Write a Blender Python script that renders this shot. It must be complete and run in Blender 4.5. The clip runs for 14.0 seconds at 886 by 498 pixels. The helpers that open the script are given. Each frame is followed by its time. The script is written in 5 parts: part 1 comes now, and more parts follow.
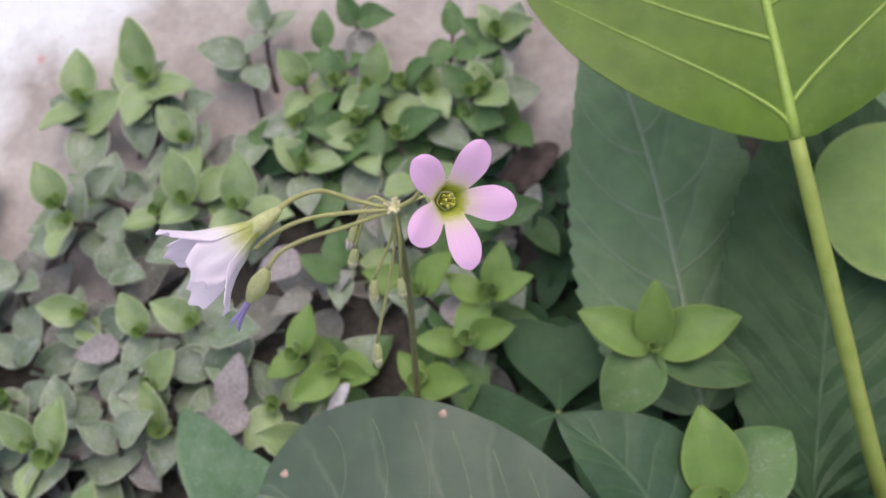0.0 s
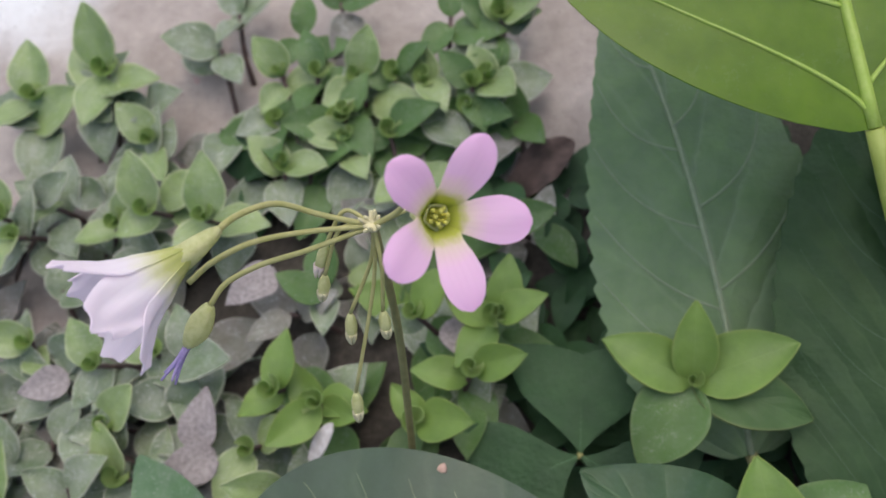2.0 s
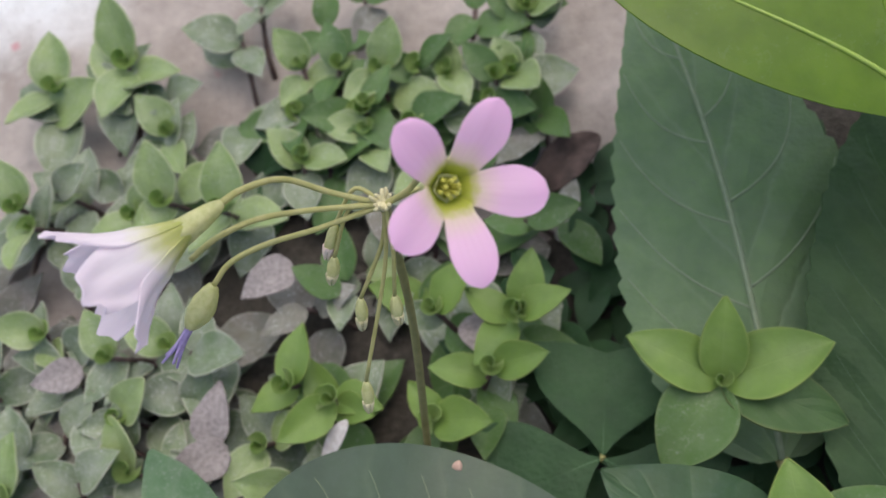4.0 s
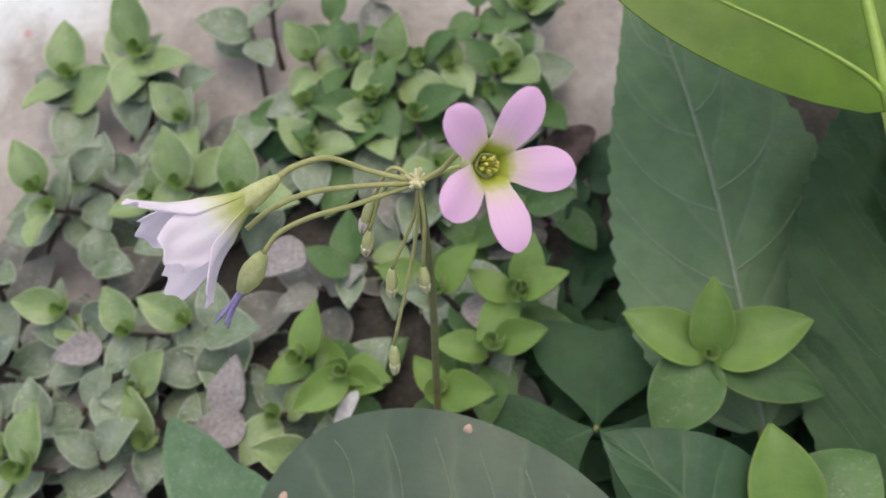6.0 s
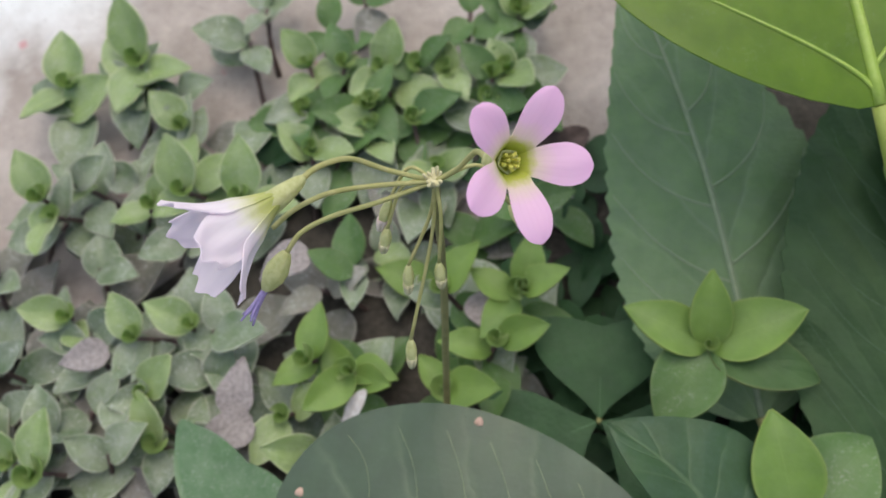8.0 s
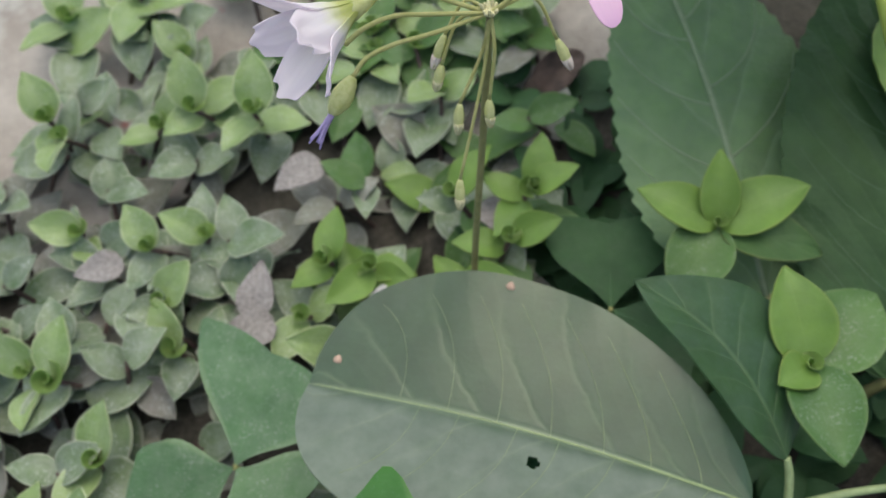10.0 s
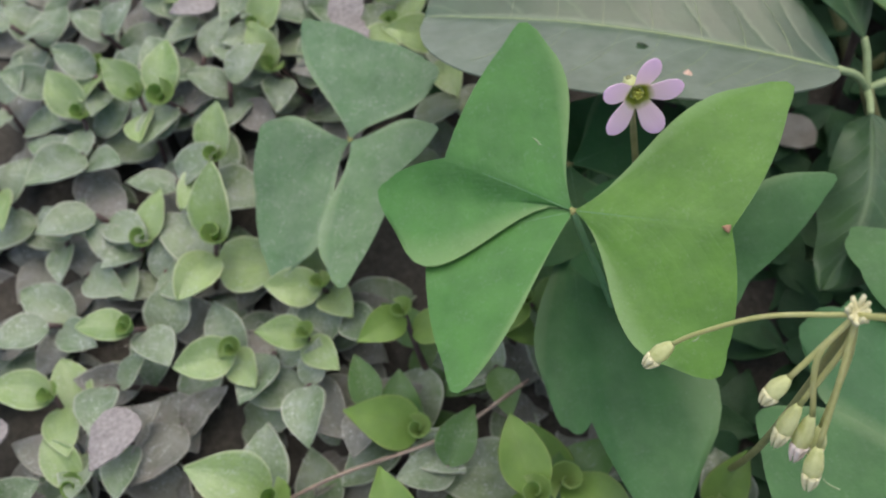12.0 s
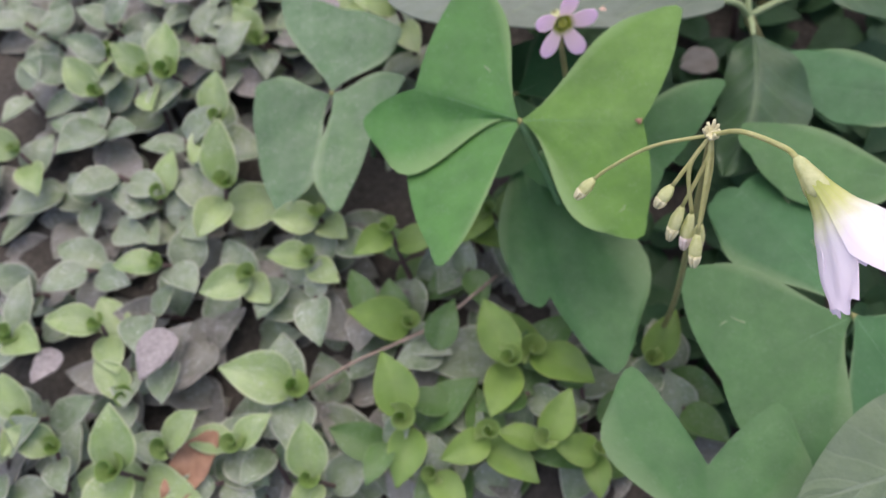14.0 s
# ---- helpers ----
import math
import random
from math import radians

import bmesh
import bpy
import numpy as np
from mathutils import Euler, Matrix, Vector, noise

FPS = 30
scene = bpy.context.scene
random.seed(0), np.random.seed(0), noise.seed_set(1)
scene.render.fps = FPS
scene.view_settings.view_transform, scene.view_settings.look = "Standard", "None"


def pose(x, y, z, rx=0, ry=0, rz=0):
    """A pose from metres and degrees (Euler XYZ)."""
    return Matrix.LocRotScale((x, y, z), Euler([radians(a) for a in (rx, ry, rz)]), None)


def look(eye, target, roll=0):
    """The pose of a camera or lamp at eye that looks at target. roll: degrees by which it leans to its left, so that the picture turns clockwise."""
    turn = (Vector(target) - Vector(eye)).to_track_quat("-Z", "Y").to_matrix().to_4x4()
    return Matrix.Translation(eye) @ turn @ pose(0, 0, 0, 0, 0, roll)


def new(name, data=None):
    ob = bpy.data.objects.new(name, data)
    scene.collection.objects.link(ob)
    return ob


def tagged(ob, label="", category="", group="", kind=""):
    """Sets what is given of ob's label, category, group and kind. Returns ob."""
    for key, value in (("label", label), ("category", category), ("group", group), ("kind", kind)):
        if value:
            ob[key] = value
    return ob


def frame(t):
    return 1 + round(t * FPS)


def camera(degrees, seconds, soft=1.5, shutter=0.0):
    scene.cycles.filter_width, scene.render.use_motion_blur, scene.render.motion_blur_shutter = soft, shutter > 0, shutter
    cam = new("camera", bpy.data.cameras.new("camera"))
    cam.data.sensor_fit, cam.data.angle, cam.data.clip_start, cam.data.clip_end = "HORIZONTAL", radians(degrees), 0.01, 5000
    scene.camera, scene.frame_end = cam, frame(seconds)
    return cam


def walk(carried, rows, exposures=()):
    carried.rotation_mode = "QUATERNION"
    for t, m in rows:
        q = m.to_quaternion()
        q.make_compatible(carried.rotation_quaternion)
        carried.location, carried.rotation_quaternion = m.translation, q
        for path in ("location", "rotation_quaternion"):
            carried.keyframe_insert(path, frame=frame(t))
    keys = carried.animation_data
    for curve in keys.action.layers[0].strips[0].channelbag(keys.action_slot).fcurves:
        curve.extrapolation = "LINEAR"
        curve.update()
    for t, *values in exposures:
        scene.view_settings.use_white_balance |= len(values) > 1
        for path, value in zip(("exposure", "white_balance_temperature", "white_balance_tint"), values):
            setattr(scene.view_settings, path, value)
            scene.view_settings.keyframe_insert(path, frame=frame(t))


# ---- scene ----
cam = camera(51.3, 14.0)
cam.data.dof.use_dof, cam.data.dof.focus_distance, cam.data.dof.aperture_fstop = True, 0.15, 28.0
# seconds, place in metres, turn in degrees
ROWS = [
    (0.0, 0.0000, -0.0000, 0.3088, 19.77, 9.17, 0.00),
    (0.5, -0.0004, 0.0077, 0.3014, 18.83, 10.01, 0.01),
    (1.0, -0.0027, 0.0191, 0.2758, 19.27, 9.95, 0.03),
    (1.5, -0.0021, 0.0219, 0.2760, 19.22, 9.63, -0.29),
    (2.0, -0.0040, 0.0185, 0.2710, 19.54, 9.78, -0.57),
    (2.5, -0.0006, 0.0165, 0.2674, 19.93, 10.20, -0.64),
    (3.0, -0.0017, 0.0161, 0.2633, 20.17, 11.19, -0.69),
    (3.2, -0.0011, 0.0182, 0.2610, 20.45, 11.68, -0.34),
    (5.5, -0.0092, 0.0108, 0.2735, 20.26, 9.82, 1.06),
    (6.0, -0.0093, 0.0075, 0.2774, 20.26, 9.43, 0.82),
    (6.5, -0.0121, -0.0013, 0.2797, 20.44, 9.04, -0.10),
    (7.0, -0.0119, 0.0019, 0.2892, 20.48, 8.75, 0.13),
    (7.2, -0.0128, 0.0031, 0.2894, 20.21, 9.00, 0.18),
    (9.3, -0.0178, 0.0041, 0.2700, 21.12, 5.91, -2.73),
    (9.5, -0.0232, -0.0002, 0.2741, 21.25, 5.43, -2.62),
    (10.0, -0.0375, -0.0331, 0.2809, 21.88, 5.60, -2.88),
    (10.5, -0.0520, -0.0719, 0.2910, 22.08, 5.07, -3.07),
    (11.0, -0.0731, -0.1142, 0.2881, 21.04, 5.99, -3.14),
    (11.5, -0.0815, -0.1347, 0.2734, 20.54, 6.50, -6.67),
    (12.0, -0.0814, -0.1235, 0.2693, 21.46, 6.01, -7.90),
    (12.5, -0.0834, -0.1253, 0.2667, 21.78, 5.11, -8.25),
    (13.0, -0.0820, -0.1293, 0.2735, 21.62, 4.87, -8.99),
    (13.5, -0.0783, -0.1560, 0.2968, 21.37, 5.33, -9.18),
    (14.0, -0.0891, -0.1651, 0.3085, 21.09, 5.52, -13.10),
]
walk(cam, [(t, pose(x, y, z, rx, ry, rz)) for t, x, y, z, rx, ry, rz in ROWS],
     exposures=[(0.0, 0.02, 6500, 12), (1.0, -0.09, 6500, 9), (3.0, -0.10, 6550, 8), (6.5, -0.06, 6700, 4), (9.5, -0.03, 6650, 0), (10.5, -0.06, 6700, -8), (11.0, -0.05, 6700, -6), (11.7, 0.1, 6650, 0), (12.5, 0.15, 6520, 7), (14.0, 0.26, 6500, 14)])

# ---- light ----
SUN_TURN, SUN_HEIGHT = 126.0, 67.0
world = bpy.data.worlds.new("open_shade_sky")
scene.world = world
world.use_nodes = True
sky = world.node_tree.nodes.new("ShaderNodeTexSky")
sky.sky_type, sky.sun_disc = "NISHITA", False
sky.sun_elevation, sky.sun_rotation = radians(SUN_HEIGHT), radians(SUN_TURN - 90)
sky.air_density, sky.dust_density, sky.ozone_density = 1.0, 4.0, 1.0
background = world.node_tree.nodes["Background"]
world.node_tree.links.new(sky.outputs["Color"], background.inputs["Color"])
background.inputs["Strength"].default_value = 0.17
sun = new("sun", bpy.data.lights.new("sun", "SUN"))
sun.data.energy, sun.data.angle, sun.data.color = 1.62, radians(84), (1.0, 0.96, 0.9)
sx, sy = math.cos(radians(SUN_TURN)) * math.cos(radians(SUN_HEIGHT)), math.sin(radians(SUN_TURN)) * math.cos(radians(SUN_HEIGHT))
sun.matrix_world = look((sx, sy, math.sin(radians(SUN_HEIGHT))), (0, 0, 0))


# ---- materials ----
def material(name):
    m = bpy.data.materials.new(name)
    m.use_nodes = True
    m.node_tree.nodes.clear()
    return m, m.node_tree.nodes, m.node_tree.links


def node(nodes, kind, **values):
    n = nodes.new(kind)
    for key, value in values.items():
        if key in n.inputs:
            n.inputs[key].default_value = value
    return n


def maths(nodes, links, op, a, b=None, c=None):
    n = nodes.new("ShaderNodeMath")
    n.operation = op
    for i, value in enumerate((a, b, c)):
        if value is None:
            continue
        if isinstance(value, (int, float)):
            n.inputs[i].default_value = value
        else:
            links.new(value, n.inputs[i])
    return n.outputs[0]


def ramp(nodes, links, factor, stops):
    n = nodes.new("ShaderNodeValToRGB")
    while len(n.color_ramp.elements) < len(stops):
        n.color_ramp.elements.new(0.5)
    for e, (at, colour) in zip(n.color_ramp.elements, stops):
        e.position, e.color = at, (*colour, 1)
    links.new(factor, n.inputs[0])
    return n.outputs["Color"]


def mix(nodes, links, factor, a, b, how="MIX"):
    n = nodes.new("ShaderNodeMix")
    n.data_type, n.blend_type = "RGBA", how
    for socket, value in ((n.inputs[0], factor), (n.inputs[6], a), (n.inputs[7], b)):
        if isinstance(value, tuple):
            socket.default_value = (*value, 1)
        elif isinstance(value, (int, float)):
            socket.default_value = value
        else:
            links.new(value, socket)
    return n.outputs[2]


def noisy(nodes, links, scale, detail=4.0, rough=0.6):
    place = nodes.new("ShaderNodeNewGeometry")
    n = node(nodes, "ShaderNodeTexNoise", Scale=scale, Detail=detail, Roughness=rough)
    links.new(place.outputs["Position"], n.inputs["Vector"])
    return n.outputs["Fac"]


def finish(m, nodes, links, colour, rough, height=None, bump=0.2, reach=0.001, thin=0.0, thin_colour=None, spec=0.4, coat=0.0):
    b = node(nodes, "ShaderNodeBsdfPrincipled", Roughness=rough if isinstance(rough, float) else 0.5)
    b.inputs["Specular IOR Level"].default_value = spec
    b.inputs["Coat Weight"].default_value = coat
    b.inputs["Coat Roughness"].default_value = 0.35
    if not isinstance(rough, float):
        links.new(rough, b.inputs["Roughness"])
    links.new(colour, b.inputs["Base Color"])
    if height is not None:
        n = node(nodes, "ShaderNodeBump", Strength=bump, Distance=reach)
        links.new(height, n.inputs["Height"])
        links.new(n.outputs["Normal"], b.inputs["Normal"])
    out = nodes.new("ShaderNodeOutputMaterial")
    if thin:
        t = nodes.new("ShaderNodeBsdfTranslucent")
        links.new(thin_colour if thin_colour is not None else colour, t.inputs["Color"])
        s = node(nodes, "ShaderNodeMixShader", Fac=thin)
        links.new(b.outputs[0], s.inputs[1])
        links.new(t.outputs[0], s.inputs[2])
        links.new(s.outputs[0], out.inputs["Surface"])
    else:
        links.new(b.outputs[0], out.inputs["Surface"])
    return m


def leaf_material(name, low, high, vein, veins=6.0, slant=0.55, vein_mix=0.5, dust=0.2, dust_colour=(0.46, 0.46, 0.43), edge=None,
                  blush=None, rough=0.5, thin=0.25, spec=0.4, fine=900.0, midrib=0.035, quilt=0.5, coat=0.0, streak=0.0, sparkle=0.0, half_dust_sheen=0.0, relief=0.6):
    """Leaf blade: midrib and side veins along the leaf's own map, blotches, dust and a coloured rim."""
    m, nodes, links = material(name)
    uv = nodes.new("ShaderNodeUVMap")
    split = nodes.new("ShaderNodeSeparateXYZ")
    links.new(uv.outputs["UV"], split.inputs[0])
    along, side = split.outputs[1], maths(nodes, links, "ABSOLUTE", maths(nodes, links, "MULTIPLY_ADD", split.outputs[0], 2.0, -1.0))
    info = nodes.new("ShaderNodeObjectInfo")
    wobble = noisy(nodes, links, 160.0, 2.0)
    island = nodes.new("ShaderNodeNewGeometry")
    chance = maths(nodes, links, "FRACT", maths(nodes, links, "ADD", info.outputs["Random"], island.outputs["Random Per Island"]))
    base = mix(nodes, links, chance, low, high)
    patch = ramp(nodes, links, noisy(nodes, links, 110.0, 3.0), ((0.3, (0.72, 0.76, 0.72)), (0.7, (1.22, 1.18, 1.1))))
    base = mix(nodes, links, 0.8, base, patch, "MULTIPLY")
    if blush:
        where = ramp(nodes, links, noisy(nodes, links, 75.0, 3.0), ((0.45, (0, 0, 0)), (0.65, (1, 1, 1))))
        base = mix(nodes, links, maths(nodes, links, "MULTIPLY", where, 0.65), base, blush)
    # side veins run forward from the midrib
    run = maths(nodes, links, "MULTIPLY_ADD", side, -slant, along)
    run = maths(nodes, links, "MULTIPLY_ADD", maths(nodes, links, "POWER", side, 2.0), 0.15, run)
    run = maths(nodes, links, "MULTIPLY_ADD", wobble, 0.04, run)
    saw = maths(nodes, links, "PINGPONG", maths(nodes, links, "MULTIPLY", run, veins), 0.5)
    lateral = ramp(nodes, links, saw, ((0.0, (1, 1, 1)), (0.09, (0, 0, 0))))
    lateral = maths(nodes, links, "MULTIPLY", lateral, maths(nodes, links, "SUBTRACT", 1.0, maths(nodes, links, "MULTIPLY", side, 0.75)))
    middle = ramp(nodes, links, side, ((midrib * 0.4, (1, 1, 1)), (midrib, (0, 0, 0))))
    lines = maths(nodes, links, "MAXIMUM", maths(nodes, links, "MULTIPLY", lateral, 0.65), middle)
    colour = mix(nodes, links, maths(nodes, links, "MULTIPLY", lines, vein_mix), base, vein)
    if streak:
        stretch = nodes.new("ShaderNodeVectorMath")
        stretch.operation = "MULTIPLY"
        stretch.inputs[1].default_value = (26.0, 1.6, 1.0)
        links.new(uv.outputs["UV"], stretch.inputs[0])
        shift = nodes.new("ShaderNodeVectorMath")
        links.new(stretch.outputs[0], shift.inputs[0])
        links.new(chance, shift.inputs[1])
        grain = node(nodes, "ShaderNodeTexNoise", Scale=1.0, Detail=3.0)
        links.new(shift.outputs[0], grain.inputs["Vector"])
        tone = ramp(nodes, links, grain.outputs["Fac"], ((0.3, (0.74, 0.74, 0.74)), (0.7, (1.25, 1.25, 1.25))))
        colour = mix(nodes, links, streak, colour, tone, "MULTIPLY")
        brown = ramp(nodes, links, maths(nodes, links, "MULTIPLY_ADD", wobble, 0.30, along), ((1.07, (0, 0, 0)), (1.16, (1, 1, 1))))
        colour = mix(nodes, links, maths(nodes, links, "MULTIPLY", brown, 0.5), colour, (0.22, 0.16, 0.10))
    if edge:
        rim = ramp(nodes, links, side, ((0.88, (0, 0, 0)), (1.0, (1, 1, 1))))
        colour = mix(nodes, links, maths(nodes, links, "MULTIPLY", rim, 0.7), colour, edge)
    specks = ramp(nodes, links, noisy(nodes, links, fine, 5.0, 0.75), ((0.5, (0, 0, 0)), (0.72, (1, 1, 1))))
    film = ramp(nodes, links, noisy(nodes, links, 140.0, 4.0), ((0.35, (0, 0, 0)), (0.7, (1, 1, 1))))
    dusty = maths(nodes, links, "MULTIPLY", maths(nodes, links, "MULTIPLY_ADD", specks, 0.6, maths(nodes, links, "MULTIPLY", film, 0.8)), dust)
    colour = mix(nodes, links, dusty, colour, dust_colour)
    # one half paler: dust, and the sky's sheen on that fold painted in
    if half_dust_sheen:
        lower = ramp(nodes, links, maths(nodes, links, "MULTIPLY_ADD", wobble, 0.06, split.outputs[0]), ((0.46, (1, 1, 1)), (0.56, (0, 0, 0))))
        coarse = ramp(nodes, links, noisy(nodes, links, 190.0, 4.0), ((0.25, (0.55, 0.55, 0.55)), (0.7, (1, 1, 1))))
        colour = mix(nodes, links, maths(nodes, links, "MULTIPLY", maths(nodes, links, "MULTIPLY", lower, coarse), half_dust_sheen), colour, (0.40, 0.42, 0.38))
    if sparkle:
        flecks = ramp(nodes, links, noisy(nodes, links, 1300.0, 4.0, 0.6), ((0.53, (0, 0, 0)), (0.65, (1, 1, 1))))
        flecks = maths(nodes, links, "MULTIPLY", flecks, ramp(nodes, links, noisy(nodes, links, 240.0, 2.0), ((0.42, (0, 0, 0)), (0.62, (1, 1, 1)))))
        colour = mix(nodes, links, maths(nodes, links, "MULTIPLY", flecks, sparkle), colour, (0.72, 0.72, 0.70))
    shine = maths(nodes, links, "MULTIPLY_ADD", dusty, 0.35, rough)
    height = maths(nodes, links, "MULTIPLY_ADD", maths(nodes, links, "SUBTRACT", saw, 0.0), quilt, maths(nodes, links, "MULTIPLY", lines, -0.6 * vein_mix))
    height = maths(nodes, links, "MULTIPLY_ADD", noisy(nodes, links, fine * 0.7, 3.0), relief, height)
    return finish(m, nodes, links, colour, shine, height, 0.5, 0.0012, thin, mix(nodes, links, 0.5, colour, (0.25, 0.45, 0.04)), spec, coat)


FRESH = leaf_material("young_leaf", (0.20, 0.315, 0.085), (0.30, 0.41, 0.155), (0.38, 0.48, 0.22), veins=0.01, vein_mix=0.4, dust=0.22, dust_colour=(0.56, 0.58, 0.52), streak=0.35, sparkle=0.35, edge=(0.62, 0.66, 0.40), rough=0.34, spec=0.7)
ROLL = leaf_material("rolled_young_leaf", (0.25, 0.38, 0.11), (0.32, 0.44, 0.16), (0.40, 0.50, 0.20), veins=0.01, vein_mix=0.3, dust=0.08, edge=(0.50, 0.60, 0.28), rough=0.36, spec=0.4, thin=0.5)
MIDDLE = leaf_material("grown_leaf", (0.09, 0.165, 0.062), (0.20, 0.272, 0.14), (0.32, 0.39, 0.25), veins=0.01, vein_mix=0.35, streak=0.45, sparkle=0.6, dust=0.48, dust_colour=(0.50, 0.50, 0.50), edge=(0.62, 0.62, 0.50), rough=0.34, spec=0.7)
OLD = leaf_material("old_dusty_leaf", (0.11, 0.103, 0.095), (0.25, 0.245, 0.215), (0.30, 0.31, 0.25), veins=0.01, vein_mix=0.3, streak=0.45, sparkle=0.65, dust=0.5, dust_colour=(0.44, 0.43, 0.43), edge=(0.46, 0.43, 0.38), blush=(0.27, 0.22, 0.235), rough=0.5)
DEEP = leaf_material("serrated_leaf_blade", (0.150, 0.245, 0.118), (0.160, 0.255, 0.122), (0.25, 0.33, 0.21), veins=6.0, slant=0.42, vein_mix=0.6, dust=0.3, dust_colour=(0.18, 0.22, 0.19), rough=0.5, thin=0.15, midrib=0.05, quilt=2.4)
GREYISH = leaf_material("grey_leaf_underside", (0.115, 0.165, 0.098), (0.125, 0.175, 0.105), (0.22, 0.27, 0.19), veins=6.0, slant=0.42, vein_mix=0.6, dust=0.25, dust_colour=(0.20, 0.23, 0.20), rough=0.55, spec=0.3, thin=0.15, midrib=0.05, quilt=1.6)
# WRINKLED: wrinkled serrated blade, its green darkened for the shade it lies in
WRINKLED = leaf_material("shaded_wrinkled_blade", (0.040, 0.085, 0.034), (0.046, 0.093, 0.037), (0.10, 0.155, 0.08), veins=9.0, slant=0.42, vein_mix=0.3, dust=0.08, dust_colour=(0.18, 0.23, 0.19), rough=0.52, spec=0.25, thin=0.12, midrib=0.04, quilt=3.4)
BROAD = leaf_material("broad_dark_leaf_blade", (0.034, 0.080, 0.032), (0.042, 0.088, 0.035), (0.13, 0.20, 0.09), veins=6.5, slant=0.35, vein_mix=0.4, dust=0.12, dust_colour=(0.20, 0.26, 0.26), rough=0.40, thin=0.12, spec=0.32, midrib=0.05, relief=0.15)
BROAD_DUST_SHEEN = leaf_material("half_dust_sheen_blade", (0.022, 0.058, 0.024), (0.028, 0.066, 0.028), (0.17, 0.23, 0.12), veins=6.5, slant=0.35, vein_mix=0.45, dust=0.07, dust_colour=(0.20, 0.26, 0.26), rough=0.30, thin=0.12, spec=0.5, coat=0.45, midrib=0.05, relief=0.12, quilt=0.6, half_dust_sheen=0.43)
# DARK: leaf green with the shade under taller plants put into its colour
DARK = leaf_material("shade_darkened_leaf", (0.026, 0.072, 0.030), (0.042, 0.105, 0.040), (0.06, 0.12, 0.05), veins=7.0, slant=0.8, vein_mix=0.1, dust=0.04, rough=0.55, thin=0.12, spec=0.3, midrib=0.03, quilt=0.04)
LIME = leaf_material("lime_leaf_blade", (0.20, 0.34, 0.035), (0.21, 0.35, 0.04), (0.40, 0.50, 0.18), veins=3.2, slant=0.5, vein_mix=0.2, dust=0.05, relief=0.12, quilt=0.3, rough=0.26, thin=0.6, spec=0.5, midrib=0.05, edge=(0.24, 0.36, 0.06))
LEMON = leaf_material("yellow_green_leaf", (0.150, 0.27, 0.05), (0.20, 0.32, 0.07), (0.27, 0.38, 0.12), veins=0.01, vein_mix=0.35, dust=0.06, relief=0.25, edge=(0.28, 0.36, 0.10), rough=0.42)
LUSH = leaf_material("lush_green_leaf", (0.060, 0.150, 0.034), (0.098, 0.195, 0.052), (0.16, 0.26, 0.09), veins=0.01, vein_mix=0.35, dust=0.16, dust_colour=(0.34, 0.38, 0.30), sparkle=0.2, relief=0.25, edge=(0.17, 0.25, 0.09), rough=0.42)
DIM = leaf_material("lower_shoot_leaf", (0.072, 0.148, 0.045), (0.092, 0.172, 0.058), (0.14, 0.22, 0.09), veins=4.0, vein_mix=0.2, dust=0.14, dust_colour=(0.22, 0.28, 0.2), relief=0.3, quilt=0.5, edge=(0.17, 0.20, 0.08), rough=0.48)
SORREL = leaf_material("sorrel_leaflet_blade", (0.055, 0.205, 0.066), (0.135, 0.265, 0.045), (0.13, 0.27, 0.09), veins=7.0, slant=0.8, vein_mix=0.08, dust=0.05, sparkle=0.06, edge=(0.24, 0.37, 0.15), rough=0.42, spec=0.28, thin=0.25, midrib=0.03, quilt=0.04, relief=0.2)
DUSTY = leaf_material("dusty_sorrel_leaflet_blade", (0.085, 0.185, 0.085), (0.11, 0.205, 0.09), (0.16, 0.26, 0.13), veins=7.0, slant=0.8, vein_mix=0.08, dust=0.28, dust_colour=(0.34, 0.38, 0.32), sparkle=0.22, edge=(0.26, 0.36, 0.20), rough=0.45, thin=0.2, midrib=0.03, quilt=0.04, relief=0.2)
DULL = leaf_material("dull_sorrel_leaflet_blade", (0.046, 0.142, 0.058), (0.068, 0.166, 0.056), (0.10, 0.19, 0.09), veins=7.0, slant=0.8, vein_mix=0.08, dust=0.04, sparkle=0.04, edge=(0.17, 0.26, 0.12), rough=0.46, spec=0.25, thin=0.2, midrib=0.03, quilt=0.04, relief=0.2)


def plain(name, low, high, scale=400.0, rough=0.6, bump=0.3, thin=0.0):
    m, nodes, links = material(name)
    n = noisy(nodes, links, scale)
    c = ramp(nodes, links, n, ((0.3, low), (0.7, high)))
    return finish(m, nodes, links, c, rough, n, bump, 0.0006, thin)


STALK = plain("green_stalk", (0.18, 0.175, 0.075), (0.28, 0.26, 0.12), 300.0, 0.45)
STEM_RED = plain("purple_brown_stem", (0.06, 0.04, 0.04), (0.13, 0.085, 0.075), 300.0, 0.55)
PALE_STALK = plain("pale_green_stalk", (0.44, 0.44, 0.17), (0.56, 0.54, 0.26), 500.0, 0.45, thin=0.3)
LIME_STALK = plain("lime_stalk", (0.26, 0.33, 0.06), (0.34, 0.40, 0.10), 250.0, 0.4)
VEIN = plain("pale_vein", (0.24, 0.30, 0.15), (0.32, 0.38, 0.20), 500.0, 0.5)
DULL_VEIN = plain("dull_vein", (0.22, 0.28, 0.18), (0.28, 0.34, 0.225), 500.0, 0.55)
DARK_VEIN = plain("dark_leaf_vein", (0.07, 0.13, 0.06), (0.10, 0.165, 0.08), 500.0, 0.55)
SORREL_VEIN = plain("sorrel_vein", (0.13, 0.26, 0.12), (0.17, 0.30, 0.14), 500.0, 0.5)
